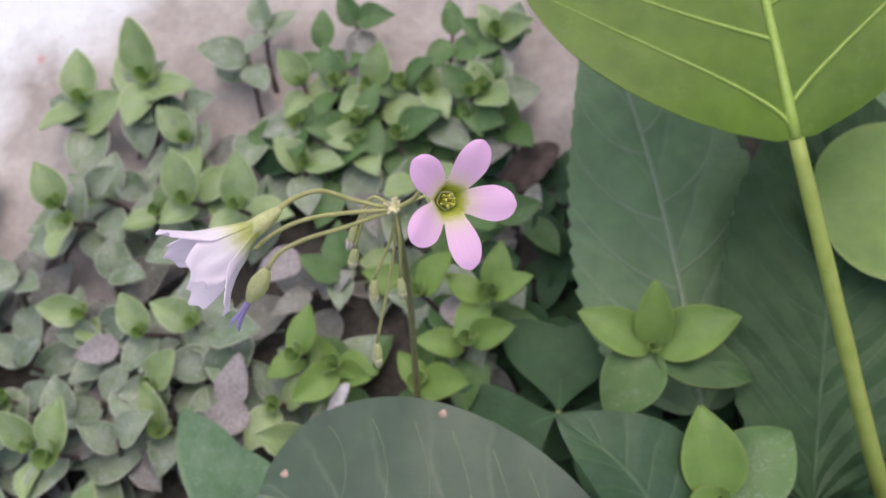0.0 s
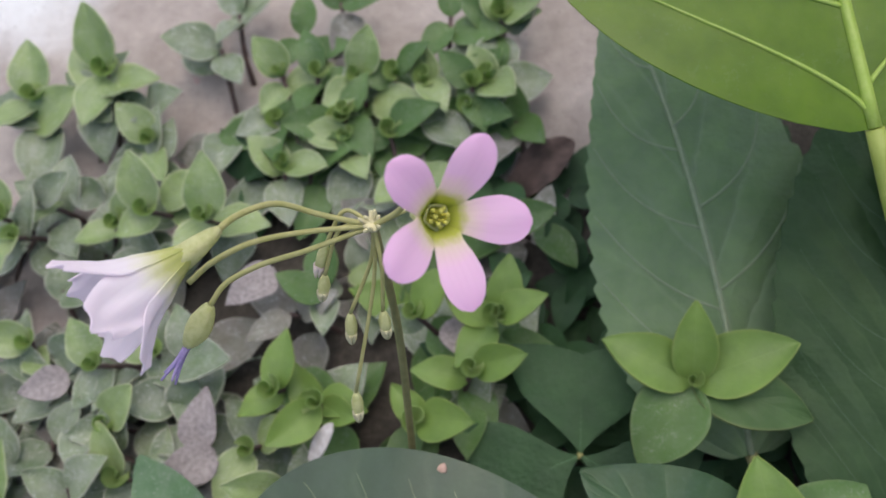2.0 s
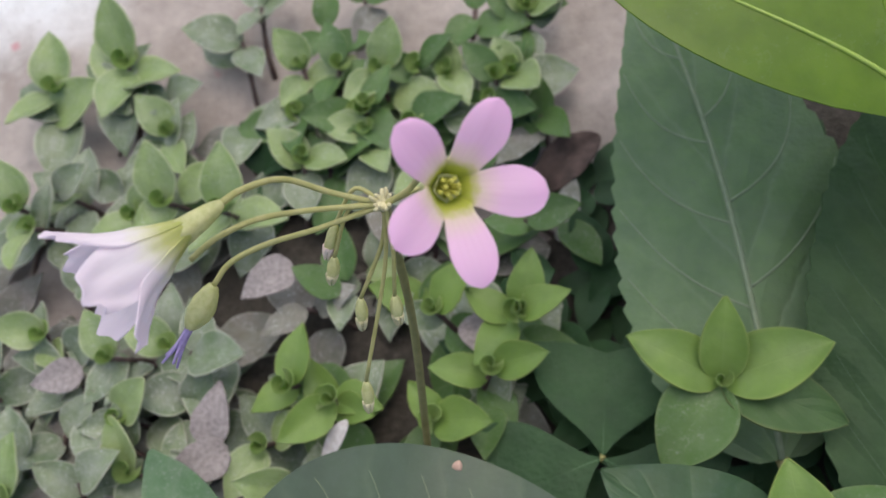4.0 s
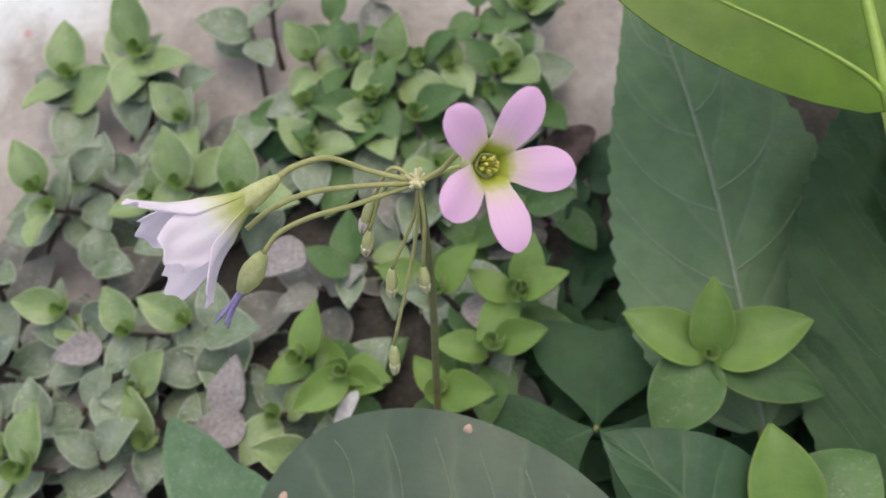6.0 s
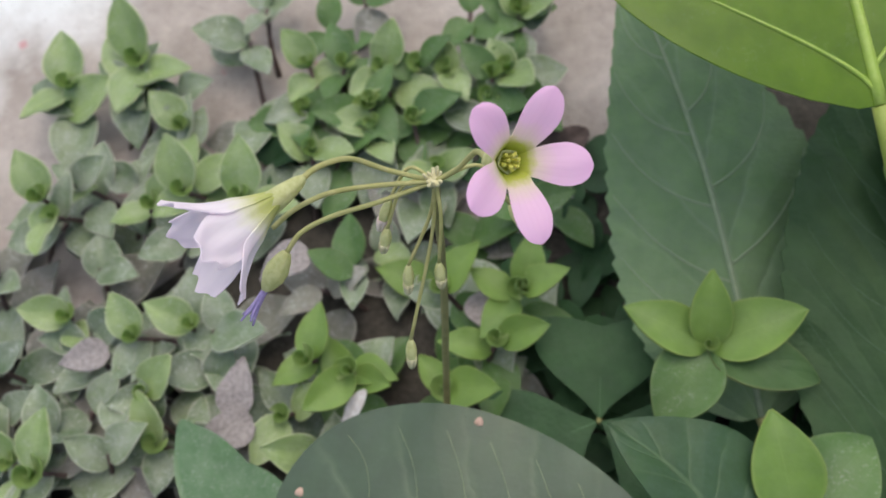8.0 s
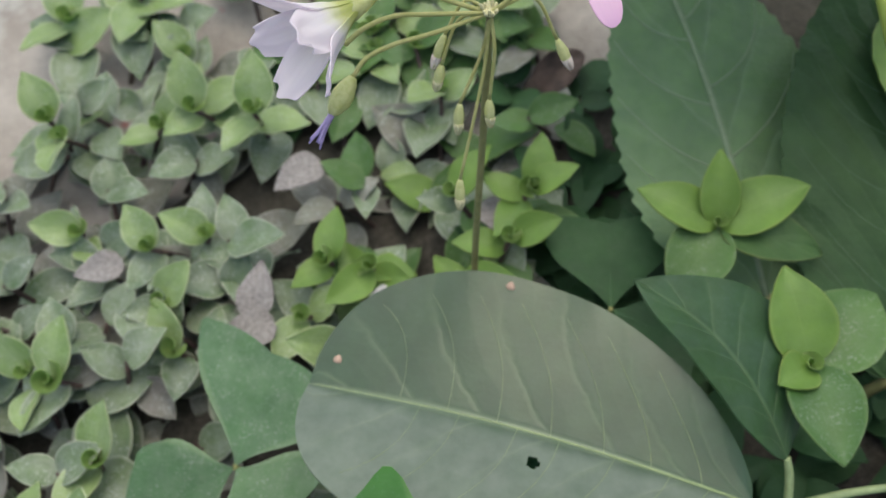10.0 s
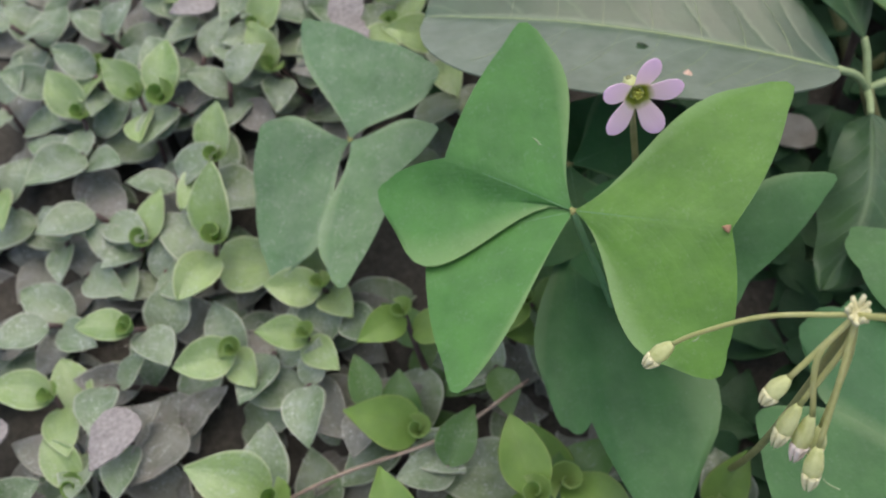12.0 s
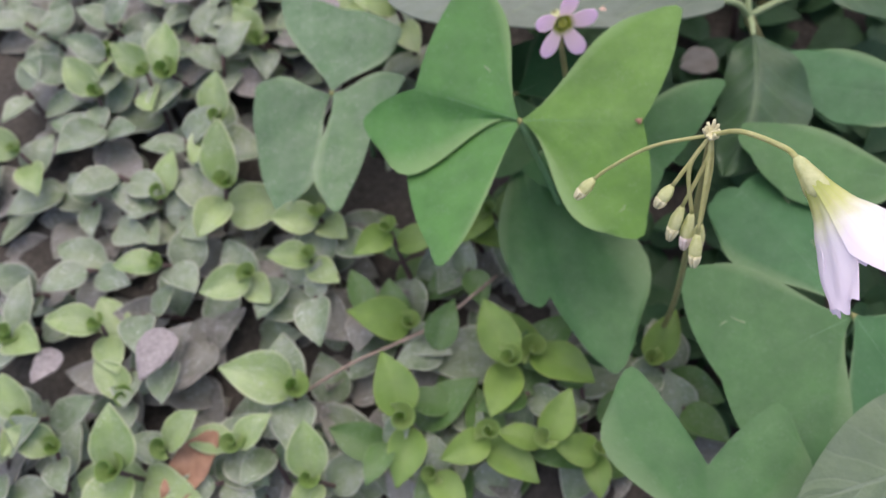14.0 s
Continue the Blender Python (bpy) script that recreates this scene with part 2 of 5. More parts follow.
LIME_VEIN = plain("lime_vein", (0.27, 0.40, 0.06), (0.35, 0.46, 0.11), 500.0, 0.4)
BLEMISH = plain("leaf_blemish", (0.42, 0.26, 0.2), (0.6, 0.42, 0.34), 900.0, 0.7)
SEPAL = plain("green_sepal", (0.60, 0.62, 0.28), (0.78, 0.78, 0.46), 700.0, 0.45, thin=0.4)
JOINT = plain("leaf_joint_tan", (0.20, 0.20, 0.07), (0.30, 0.28, 0.11), 900.0, 0.6)
DRY = plain("dry_brown_leaf", (0.20, 0.105, 0.065), (0.40, 0.23, 0.15), 200.0, 0.8)
DEAD = plain("dead_brown_leaf", (0.055, 0.038, 0.036), (0.14, 0.095, 0.085), 200.0, 0.8)
BLEACHED = plain("bleached_old_leaf", (0.22, 0.19, 0.195), (0.42, 0.375, 0.38), 900.0, 0.65, thin=0.15)
WITHERED = plain("withered_lilac_petal", (0.40, 0.30, 0.60), (0.58, 0.48, 0.78), 900.0, 0.6, thin=0.3)
FALLEN = plain("fallen_petal", (0.55, 0.5, 0.5), (0.8, 0.78, 0.8), 700.0, 0.6, thin=0.2)
BUD_PINK = plain("bud_petal", (0.74, 0.60, 0.58), (0.86, 0.76, 0.70), 700.0, 0.5, thin=0.2)
TAN = plain("bud_tip", (0.50, 0.46, 0.26), (0.66, 0.62, 0.42), 800.0, 0.6)
THROAT = plain("yellow_green_throat", (0.42, 0.46, 0.05), (0.60, 0.62, 0.12), 1500.0, 0.6, thin=0.3)
ANTHER = plain("yellow_anther", (0.58, 0.56, 0.08), (0.72, 0.70, 0.18), 900.0, 0.6)
RUNNER = plain("tan_runner", (0.20, 0.14, 0.115), (0.34, 0.26, 0.21), 300.0, 0.6)
PEBBLE = plain("pebble_stone", (0.22, 0.19, 0.16), (0.36, 0.32, 0.28), 150.0, 0.8)


def petal_material(name, stops, stripe, stripe_mix, thin=0.35):
    m, nodes, links = material(name)
    uv = nodes.new("ShaderNodeUVMap")
    split = nodes.new("ShaderNodeSeparateXYZ")
    links.new(uv.outputs["UV"], split.inputs[0])
    wobble = noisy(nodes, links, 420.0, 3.0)
    along = maths(nodes, links, "MULTIPLY_ADD", maths(nodes, links, "SUBTRACT", wobble, 0.5), 0.16, split.outputs[1])
    c = ramp(nodes, links, along, stops)
    spread = maths(nodes, links, "PINGPONG", maths(nodes, links, "MULTIPLY_ADD", wobble, 0.5, maths(nodes, links, "MULTIPLY", split.outputs[0], 6.0)), 0.5)
    line = ramp(nodes, links, spread, ((0.0, (1, 1, 1)), (0.16, (0, 0, 0))))
    fade = ramp(nodes, links, split.outputs[1], ((0.3, (1, 1, 1)), (0.95, (0.12, 0.12, 0.12))))
    c = mix(nodes, links, maths(nodes, links, "MULTIPLY", maths(nodes, links, "MULTIPLY", line, fade), stripe_mix), c, stripe)
    return finish(m, nodes, links, c, 0.55, maths(nodes, links, "ADD", spread, wobble), 0.07, 0.0003, thin, None, 0.25)


PINK = petal_material("pink_petal", ((0.0, (0.36, 0.42, 0.04)), (0.12, (0.50, 0.56, 0.07)), (0.24, (0.62, 0.66, 0.13)), (0.33, (0.90, 0.78, 0.72)), (0.52, (0.95, 0.70, 0.89)), (1.0, (0.95, 0.66, 0.90))), (0.6, 0.32, 0.52), 0.09, 0.45)
LILAC = petal_material("pale_pink_petal", ((0.0, (0.32, 0.36, 0.05)), (0.24, (0.46, 0.50, 0.10)), (0.36, (0.92, 0.78, 0.84)), (1.0, (0.96, 0.76, 0.94))), (0.6, 0.35, 0.55), 0.10, 0.66)
WHITE = petal_material("pale_lilac_petal", ((0.0, (0.52, 0.57, 0.16)), (0.16, (0.68, 0.70, 0.30)), (0.34, (0.90, 0.88, 0.80)), (0.46, (0.94, 0.89, 0.94)), (1.0, (0.95, 0.86, 0.95))), (0.66, 0.50, 0.70), 0.10, 0.45)


# ---- mesh helpers ----
def link_mesh(name, me, mat, parent=None, label=""):
    if mat is not None and not me.materials:
        me.materials.append(mat)
    ob = new(name, me)
    if parent is not None:
        ob.parent = parent
    return tagged(ob, label)


def raw_mesh(name, verts, faces, uvs=None, smooth=True):
    me = bpy.data.meshes.new(name)
    me.from_pydata([tuple(v) for v in verts], [], faces)
    if uvs is not None:
        layer = me.uv_layers.new(name="UVMap")
        for loop in me.loops:
            layer.data[loop.index].uv = uvs[loop.vertex_index]
    if smooth:
        me.polygons.foreach_set("use_smooth", [True] * len(me.polygons))
    me.update()
    return me


def sheet(name, grid, uv, thick):
    """A thin solid from a grid of points [rows][columns]: both faces and a closed rim."""
    rows, cols = len(grid), len(grid[0])
    top = np.array(grid, float)
    du = np.gradient(top, axis=0)
    dv = np.gradient(top, axis=1)
    nrm = np.cross(dv.reshape(-1, 3), du.reshape(-1, 3))
    nrm /= np.linalg.norm(nrm, axis=1, keepdims=True) + 1e-12
    flat = top.reshape(-1, 3)
    verts = np.vstack([flat, flat - nrm * thick])
    n = rows * cols
    faces = []
    for r in range(rows - 1):
        for c in range(cols - 1):
            a, b, d, e = r * cols + c, r * cols + c + 1, (r + 1) * cols + c + 1, (r + 1) * cols + c
            faces += [(a, b, d, e), (n + e, n + d, n + b, n + a)]
    ring = [c for c in range(cols)] + [r * cols + cols - 1 for r in range(1, rows)] + [(rows - 1) * cols + c for c in range(cols - 2, -1, -1)] + [r * cols for r in range(rows - 2, 0, -1)]
    # the rim has points of its own, so that both faces keep a crisp edge
    m, turn = 2 * n, len(ring)
    verts = np.vstack([verts, verts[ring], verts[[n + a for a in ring]]])
    for k in range(turn):
        b = (k + 1) % turn
        faces.append((m + b, m + k, m + turn + k, m + turn + b))
    uvs = [tuple(p) for row in uv for p in row]
    edge = [uvs[a] for a in ring]
    return raw_mesh(name, verts, faces, uvs + uvs + edge + edge)


def ovate(u, low=0.5, high=0.75):
    peak = low / (low + high)
    return (u ** low * (1 - u) ** high) / (peak ** low * (1 - peak) ** high)


def blade(name, length, width, low=0.5, high=0.75, nu=8, nv=4, arch=0.0, left=0.0, right=0.0, cup=0.0, droop=0.0, wave=0.0, teeth=0, tooth=0.0, thick=0.0004, seed=0, sway=0.0, lean=0.0):
    """A leaf blade: base at the origin, tip along +y, upper face +z. left and right: how far each half rises (+) or hangs (-) per half width; lean: how much wider the right half is than the left."""
    rng = random.Random(seed)
    phase = [rng.uniform(0, 6.28) for _ in range(4)]
    grid, uv = [], []
    for i in range(nu + 1):
        u = i / nu
        s = 0.008 + 0.989 * u
        w = width / 2 * max(ovate(s, low, high), 0.004)
        row, urow = [], []
        for j in range(2 * nv + 1):
            v = j / nv - 1
            e = abs(v)
            reach = w * v * (1 + lean * (1 if v > 0 else -1))
            if teeth and e == 1:
                reach *= 1 + tooth * ((u * teeth) % 1.0 - 0.4)
            z = arch * length * 4 * u * (1 - u) - droop * length * u * u
            z += (left if v < 0 else right) * w * e + cup * w * e * e
            z += wave * length * e * e * (math.sin(u * 11 + phase[0] + (2 if v < 0 else 0)) + 0.6 * math.sin(u * 23 + phase[1]))
            z += wave * 0.35 * length * math.sin(u * 7 + v * 3 + phase[2])
            x = reach + sway * length * math.sin(math.pi * u)
            row.append((x, length * u, z))
            urow.append((0.5 + v / 2, u))
        grid.append(row)
        uv.append(urow)
    return sheet(name, grid, uv, thick)


def span(base, tip, up=(0, 0, 1), scale=1.0):
    """The pose that lays +y from base to tip with +z towards up."""
    base, tip = Vector(base), Vector(tip)
    y = (tip - base).normalized()
    x = y.cross(Vector(up)).normalized()
    z = x.cross(y)
    m = Matrix((x, y, z)).transposed().to_4x4()
    return Matrix.Translation(base) @ m @ Matrix.Scale(scale, 4)


def bend_line(points, steps=6):
    """A smooth line through the points."""
    p = [Vector(q) for q in points]
    p = [2 * p[0] - p[1], *p, 2 * p[-1] - p[-2]]
    line = []
    for k in range(1, len(p) - 2):
        for s in range(steps):
            t = s / steps
            a, b, c, d = p[k - 1], p[k], p[k + 1], p[k + 2]
            line.append(0.5 * (2 * b + (c - a) * t + (2 * a - 5 * b + 4 * c - d) * t * t + (3 * b - a - 3 * c + d) * t ** 3))
    return line + [p[-2]]


def tube(name, points, r0, r1, steps=6, sides=7, knots=0.0, middle=None):
    line = bend_line(points, steps)
    verts, faces, n = [], [], len(line)
    axis = Vector((0.31, 0.2, 0.93))
    for k, c in enumerate(line):
        t = (line[min(k + 1, n - 1)] - line[max(k - 1, 0)]).normalized()
        a = t.cross(axis).normalized() if abs(t.dot(axis)) < 0.98 else t.orthogonal().normalized()
        b = t.cross(a)
        r = r0 + (r1 - r0) * k / (n - 1)
        if middle:
            r += middle * math.sin(math.pi * k / (n - 1))
        r *= 1 + knots * math.sin(k * 2.4)
        verts += [c + (a * math.cos(q) + b * math.sin(q)) * r for q in (2 * math.pi * j / sides for j in range(sides))]
    for k in range(n - 1):
        for j in range(sides):
            faces.append((k * sides + j, k * sides + (j + 1) % sides, (k + 1) * sides + (j + 1) % sides, (k + 1) * sides + j))
    faces += [tuple(range(sides - 1, -1, -1)), tuple((n - 1) * sides + j for j in range(sides))]
    return raw_mesh(name, verts, faces)


def lathe(name, profile, sides=10, lobes=0, lobe=0.0):
    """A turned form about +y from (radius, along) pairs."""
    verts, faces, n = [], [], len(profile)
    for k, (r, y) in enumerate(profile):
        for j in range(sides):
            q = 2 * math.pi * j / sides
            rr = r * (1 + lobe * math.cos(lobes * q)) if lobes else r
            verts.append((rr * math.cos(q), y, rr * math.sin(q)))
    for k in range(n - 1):
        for j in range(sides):
            faces.append((k * sides + j, (k + 1) * sides + j, (k + 1) * sides + (j + 1) % sides, k * sides + (j + 1) % sides))
    faces += [tuple(range(sides)), tuple((n - 1) * sides + j for j in range(sides - 1, -1, -1))]
    return raw_mesh(name, verts, faces)


def empty(name, at, label, category, group=""):
    ob = new(name)
    ob.empty_display_size = 0.01
    ob.location = at
    return tagged(ob, label, category, group)


def put(ob, m, thing):
    """Sets a part's pose in the world, under a thing that only stands somewhere."""
    ob.matrix_basis = Matrix.Translation(-thing.location) @ m
    return ob


# ---- ground ----
def ground_material():
    m, nodes, links = material("stained_concrete")
    place = nodes.new("ShaderNodeNewGeometry")
    split = nodes.new("ShaderNodeSeparateXYZ")
    links.new(place.outputs["Position"], split.inputs[0])
    grain = noisy(nodes, links, 260.0, 6.0, 0.7)
    cloud = noisy(nodes, links, 28.0, 5.0)
    c = ramp(nodes, links, cloud, ((0.3, (0.31, 0.262, 0.24)), (0.7, (0.52, 0.46, 0.44))))
    c = mix(nodes, links, 0.5, c, ramp(nodes, links, grain, ((0.3, (0.7, 0.7, 0.7)), (0.7, (1.2, 1.2, 1.2)))), "MULTIPLY")
    lime = maths(nodes, links, "MULTIPLY_ADD", split.outputs[0], -0.9, split.outputs[1])
    lime = maths(nodes, links, "MULTIPLY_ADD", cloud, 0.12, lime)
    wash = ramp(nodes, links, maths(nodes, links, "MULTIPLY_ADD", lime, 6.0, -2.30), ((0.3, (0, 0, 0)), (0.62, (1, 1, 1))))
    far = nodes.new("ShaderNodeVectorMath")
    far.operation = "LENGTH"
    links.new(place.outputs["Position"], far.inputs[0])
    patch = ramp(nodes, links, maths(nodes, links, "MULTIPLY_ADD", cloud, 0.3, far.outputs["Value"]), ((0.62, (1, 1, 1)), (0.95, (0, 0, 0))))
    wash = maths(nodes, links, "MULTIPLY", wash, patch)
    c = mix(nodes, links, wash, c, mix(nodes, links, grain, (0.66, 0.66, 0.68), (0.80, 0.80, 0.82)))
    spots = node(nodes, "ShaderNodeTexVoronoi", Scale=42.0, Randomness=1.0)
    links.new(place.outputs["Position"], spots.inputs["Vector"])
    dots = ramp(nodes, links, maths(nodes, links, "MULTIPLY_ADD", noisy(nodes, links, 420.0, 2.0), 0.12, spots.outputs["Distance"]), ((0.11, (1, 1, 1)), (0.16, (0, 0, 0))))
    c = mix(nodes, links, maths(nodes, links, "MULTIPLY", dots, 0.5), c, (0.50, 0.09, 0.12))
    dirt = ramp(nodes, links, noisy(nodes, links, 520.0, 3.0), ((0.63, (0, 0, 0)), (0.72, (1, 1, 1))))
    c = mix(nodes, links, maths(nodes, links, "MULTIPLY", dirt, 0.6), c, (0.14, 0.11, 0.10))
    return finish(m, nodes, links, c, 0.85, maths(nodes, links, "MULTIPLY_ADD", cloud, 2.0, grain), 0.5, 0.0015)


def flat_sheet(name, x0, x1, y0, y1, nx, ny, height):
    verts = [(x0 + (x1 - x0) * i / nx, y0 + (y1 - y0) * j / ny, 0) for j in range(ny + 1) for i in range(nx + 1)]
    verts = [(x, y, height(x, y)) for x, y, _ in verts]
    faces = [(j * (nx + 1) + i, j * (nx + 1) + i + 1, (j + 1) * (nx + 1) + i + 1, (j + 1) * (nx + 1) + i) for j in range(ny) for i in range(nx)]
    return raw_mesh(name, verts, faces)


tagged(link_mesh("ground", flat_sheet("ground", -60, 60, -60, 60, 24, 24, lambda x, y: 0.0), ground_material()),
       "pale stained concrete ground with flakes of white and red paint", "ground", kind="structure")


def soil_material():
    m, nodes, links = material("dark_soil")
    grain = noisy(nodes, links, 420.0, 6.0, 0.75)
    c = ramp(nodes, links, grain, ((0.3, (0.042, 0.036, 0.031)), (0.6, (0.095, 0.083, 0.071)), (0.8, (0.17, 0.15, 0.13))))
    return finish(m, nodes, links, c, 0.95, grain, 0.8, 0.002)


def soil_height(x, y):
    rim = 0.145 + 0.03 * noise.noise((x * 14, 3.1, 0)) + (0.05 if x > -0.02 else 0.0) * min(1, max(0, (x + 0.02) * 20)) - 0.25 * max(0.0, -0.1 - x)
    k = min(1, max(0, (rim - y) * 25), max(0.0, (1 - math.hypot((x + 0.06) / 0.42, (y + 0.12) / 0.34) + 0.25 * noise.noise((x * 7, y * 7, 4.0))) * 5))
    return -0.004 + k * (0.008 + 0.004 * noise.noise((x * 60, y * 60, 1.7)) + 0.0025 * noise.noise((x * 190, y * 190, 5.0)))


tagged(link_mesh("soil", flat_sheet("soil", -0.6, 0.5, -0.55, 0.26, 150, 110, soil_height), soil_material()),
       "dark crumbly soil lying on the concrete", "soil", kind="structure")


# ---- creeping plant with small pointed leaves ----
def rolled_leaf(name, seed):
    """A young leaf still rolled into a funnel, along +z."""
    rng = random.Random(seed)
    turns, cols, grid, uv = 1.45 + rng.uniform(-0.15, 0.2), 18, [], []
    for i in range(5):
        h = i / 4
        row, urow = [], []
        for j in range(cols + 1):
            a = j / cols
            q = a * turns * 2 * math.pi
            r = (0.05 + 0.25 * a) * (0.16 + 0.84 * h ** 0.8)
            top = 0.24 + 0.12 * math.sin(math.pi * min(1.0, a * 1.05)) - 0.08 * a
            row.append((r * math.cos(q), r * math.sin(q), h * top))
            urow.append((a, h))
        grid.append(row)
        uv.append(urow)
    me = sheet(name, grid, uv, 0.018)
    return me


SMALL = {}
for tone, mat in (("fresh", FRESH), ("middle", MIDDLE), ("old", OLD), ("lush", LUSH), ("lime", LEMON), ("dark", DARK)):
    SMALL[tone] = []
    for k in range(6):
        rng = random.Random(k * 7 + len(tone))
        me = blade("small_leaf_" + tone, 1.0, rng.uniform(0.56, 0.76), rng.uniform(0.58, 0.72), rng.uniform(0.88, 1.10), 14, 3, arch=rng.uniform(0.02, 0.08), left=rng.uniform(0.04, 0.34), right=rng.uniform(0.04, 0.34), cup=rng.uniform(0.0, 0.15), droop=rng.uniform(-0.05, 0.16),
                   wave=0.012 if tone != "old" else 0.022, thick=0.02, seed=k, sway=rng.uniform(-0.05, 0.05))
        me.materials.append(mat)
        SMALL[tone].append(me)
ROLLED = [rolled_leaf("rolled_leaf", k) for k in range(3)]
for me in ROLLED:
    me.materials.append(ROLL)
shoot_count = 0


def shoot(x, y, z, heading, size, fresh, leaves=0, trail=0.0, stuff=None, lush=False, dark=False):
    """One shoot: a brown stem from the soil, leaves spiralling up it, a rolled young leaf at the top. With stuff given, its leaves go there instead."""
    global shoot_count
    shoot_count += 1
    # this stretch lies in shade: older, duller leaf tones darken it instead
    if y > 0.02 and x < -0.085 and y < 0.10:
        fresh -= 0.10
    rng = random.Random(shoot_count * 13 + 5)
    lean = rng.uniform(0, 6.28)
    size = max(size, 0.0155) * 1.12
    foot = Vector((x + 0.012 * math.cos(lean), y + 0.012 * math.sin(lean) - 0.004, -0.001))
    if trail:
        foot = Vector((x + rng.uniform(-0.006, 0.004), y - trail * rng.uniform(0.8, 1.2), -0.0005))
    top = Vector((x, y, z))
    elbow = foot.lerp(top, 0.5) + Vector((rng.uniform(-1, 1), rng.uniform(-1, 1), 0.3)) * 0.002
    words = "bright green" if fresh > 0.65 else ("dusty grey-green" if fresh > 0.25 else "old purple-tinged grey")
    if stuff is None:
        thing = empty("creeping_shoot", foot, words + " creeping shoot with pointed leaves on brown stem", "plant", "creeping shoots of the ground cover")
        put(link_mesh("stem", tube("stem", [foot, elbow, top], 0.0010, 0.0008, 3, 6, 0.1), STEM_RED, thing), Matrix(), thing)
    count = min(leaves or 9, 5 if fresh > 0.25 else 4)
    for k in range(count):
        down = 1 - 0.17 * k
        if trail:
            down = 1 - 0.09 * k
        at = elbow.lerp(top, max(0.0, 2 * down - 1)) if down > 0.5 else foot.lerp(elbow, 2 * down)
        turn = heading + k * 137 + (rng.uniform(-30, 30) if k else 0)
        if k > 1:
            at = at + Vector((rng.uniform(-1, 1), rng.uniform(-1, 1), rng.uniform(-0.6, 0.3))) * 0.0045
        rise = (24, 18, 9, 2, -5, -8, -10, -12)[min(k, 7)] + rng.uniform(-11, 11)
        length = size * ((0.86, 0.86, 1.06, 1.15, 1.2, 1.15, 1.05, 1.0)[min(k, 7)]) * rng.uniform(0.9, 1.12) / (math.cos(radians(rise)) if k == 0 else 1)
        tone = "fresh" if fresh - 0.17 * k > 0.4 else ("middle" if fresh - 0.12 * k > 0.02 else "old")
        if lush and tone != "old":
            tone = "lime" if tone == "fresh" and k < 2 and y < 0.1 else ("middle" if tone == "middle" and k % 2 and y < 0.1 else "lush")
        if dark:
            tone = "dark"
        me = SMALL[tone][rng.randrange(6)]
        m = Matrix.Translation(at) @ pose(0, 0, 0, 0, 0, turn - 90) @ pose(0, 0, 0, rise, rng.uniform(-17, 17), 0) @ Matrix.Scale(length, 4)
        if stuff is None:
            put(link_mesh("leaf", me, None, thing), m, thing)
        else:
            stuff.append((me, m))
    if fresh > 0.45 and stuff is None:
        r = link_mesh("rolled_leaf", ROLLED[shoot_count % 3], None, thing)
        s = size * rng.uniform(0.72, 0.88)
        put(r, Matrix.Translation(top + Vector((0, 0, 0.0008))) @ pose(0, 0, 0, rng.uniform(-14, 14), rng.uniform(-14, 14), heading + 150) @ Matrix.Scale(s, 4), thing)


def joined(name, pieces, label, category):
    """All pieces (mesh, pose) as one object of kind stuff."""
    verts, faces, uvs, slots, mats = [], [], [], [], []
    for me, m in pieces:
        at = len(verts)
        verts += [m @ v.co for v in me.vertices]
        own = [None] * len(me.vertices)
        for loop, uv in zip(me.loops, me.uv_layers[0].data):
            own[loop.vertex_index] = tuple(uv.uv)
        uvs += own
        if me.materials[0] not in mats:
            mats.append(me.materials[0])
        for p in me.polygons:
            faces.append([at + i for i in p.vertices])
            slots.append(mats.index(me.materials[0]))
    me = raw_mesh(name, verts, faces, uvs)
    for mat in mats:
        me.materials.append(mat)
    me.polygons.foreach_set("material_index", slots)
    return tagged(new(name, me), label, category, kind="stuff")


shoot(-0.234, -0.075, 0.027, 101, 0.0168, 0.7)
shoot(-0.203, -0.100, 0.034, 82, 0.0210, 1.0)
shoot(-0.167, -0.100, 0.031, 21, 0.0120, 0.6)
shoot(-0.147, -0.115, 0.027, 89, 0.0120, 0.6)
shoot(-0.115, -0.105, 0.033, 97, 0.0188, 0.8, lush=True)
shoot(-0.091, -0.116, 0.030, -168, 0.0181, 0.9, lush=True)
shoot(-0.075, -0.122, 0.033, 51, 0.0131, 0.9, lush=True)
shoot(-0.079, -0.097, 0.034, 100, 0.0210, 0.8, lush=True)
shoot(-0.107, -0.075, 0.025, 159, 0.0178, 0.5, lush=True)
shoot(-0.147, -0.087, 0.029, 153, 0.0210, 0.5)
shoot(-0.155, -0.045, 0.027, -170, 0.0168, 0.7)
shoot(-0.157, -0.014, 0.033, 68, 0.0194, 0.9)
shoot(-0.106, -0.045, 0.034, -157, 0.0120, 0.8, lush=True)
shoot(-0.134, -0.045, 0.028, 172, 0.0131, 0.7)
shoot(-0.073, -0.046, 0.031, -143, 0.0120, 0.7, lush=True)
shoot(-0.129, -0.031, 0.028, 170, 0.0120, 0.8)
shoot(-0.157, 0.014, 0.030, 73, 0.0183, 0.7)
shoot(-0.172, 0.038, 0.031, 79, 0.0210, 0.6)
shoot(-0.200, 0.040, 0.027, 116, 0.0120, 0.6)
shoot(-0.195, 0.053, 0.029, 138, 0.0120, 0.5)
shoot(-0.230, 0.023, 0.028, 142, 0.0120, 0.8)
shoot(-0.205, -0.051, 0.031, 169, 0.0120, 0.8)
shoot(-0.183, -0.035, 0.030, 177, 0.0127, 0.5)
shoot(-0.201, -0.075, 0.025, 121, 0.0120, 0.5)
shoot(-0.224, 0.078, 0.029, -177, 0.0120, 0.5)
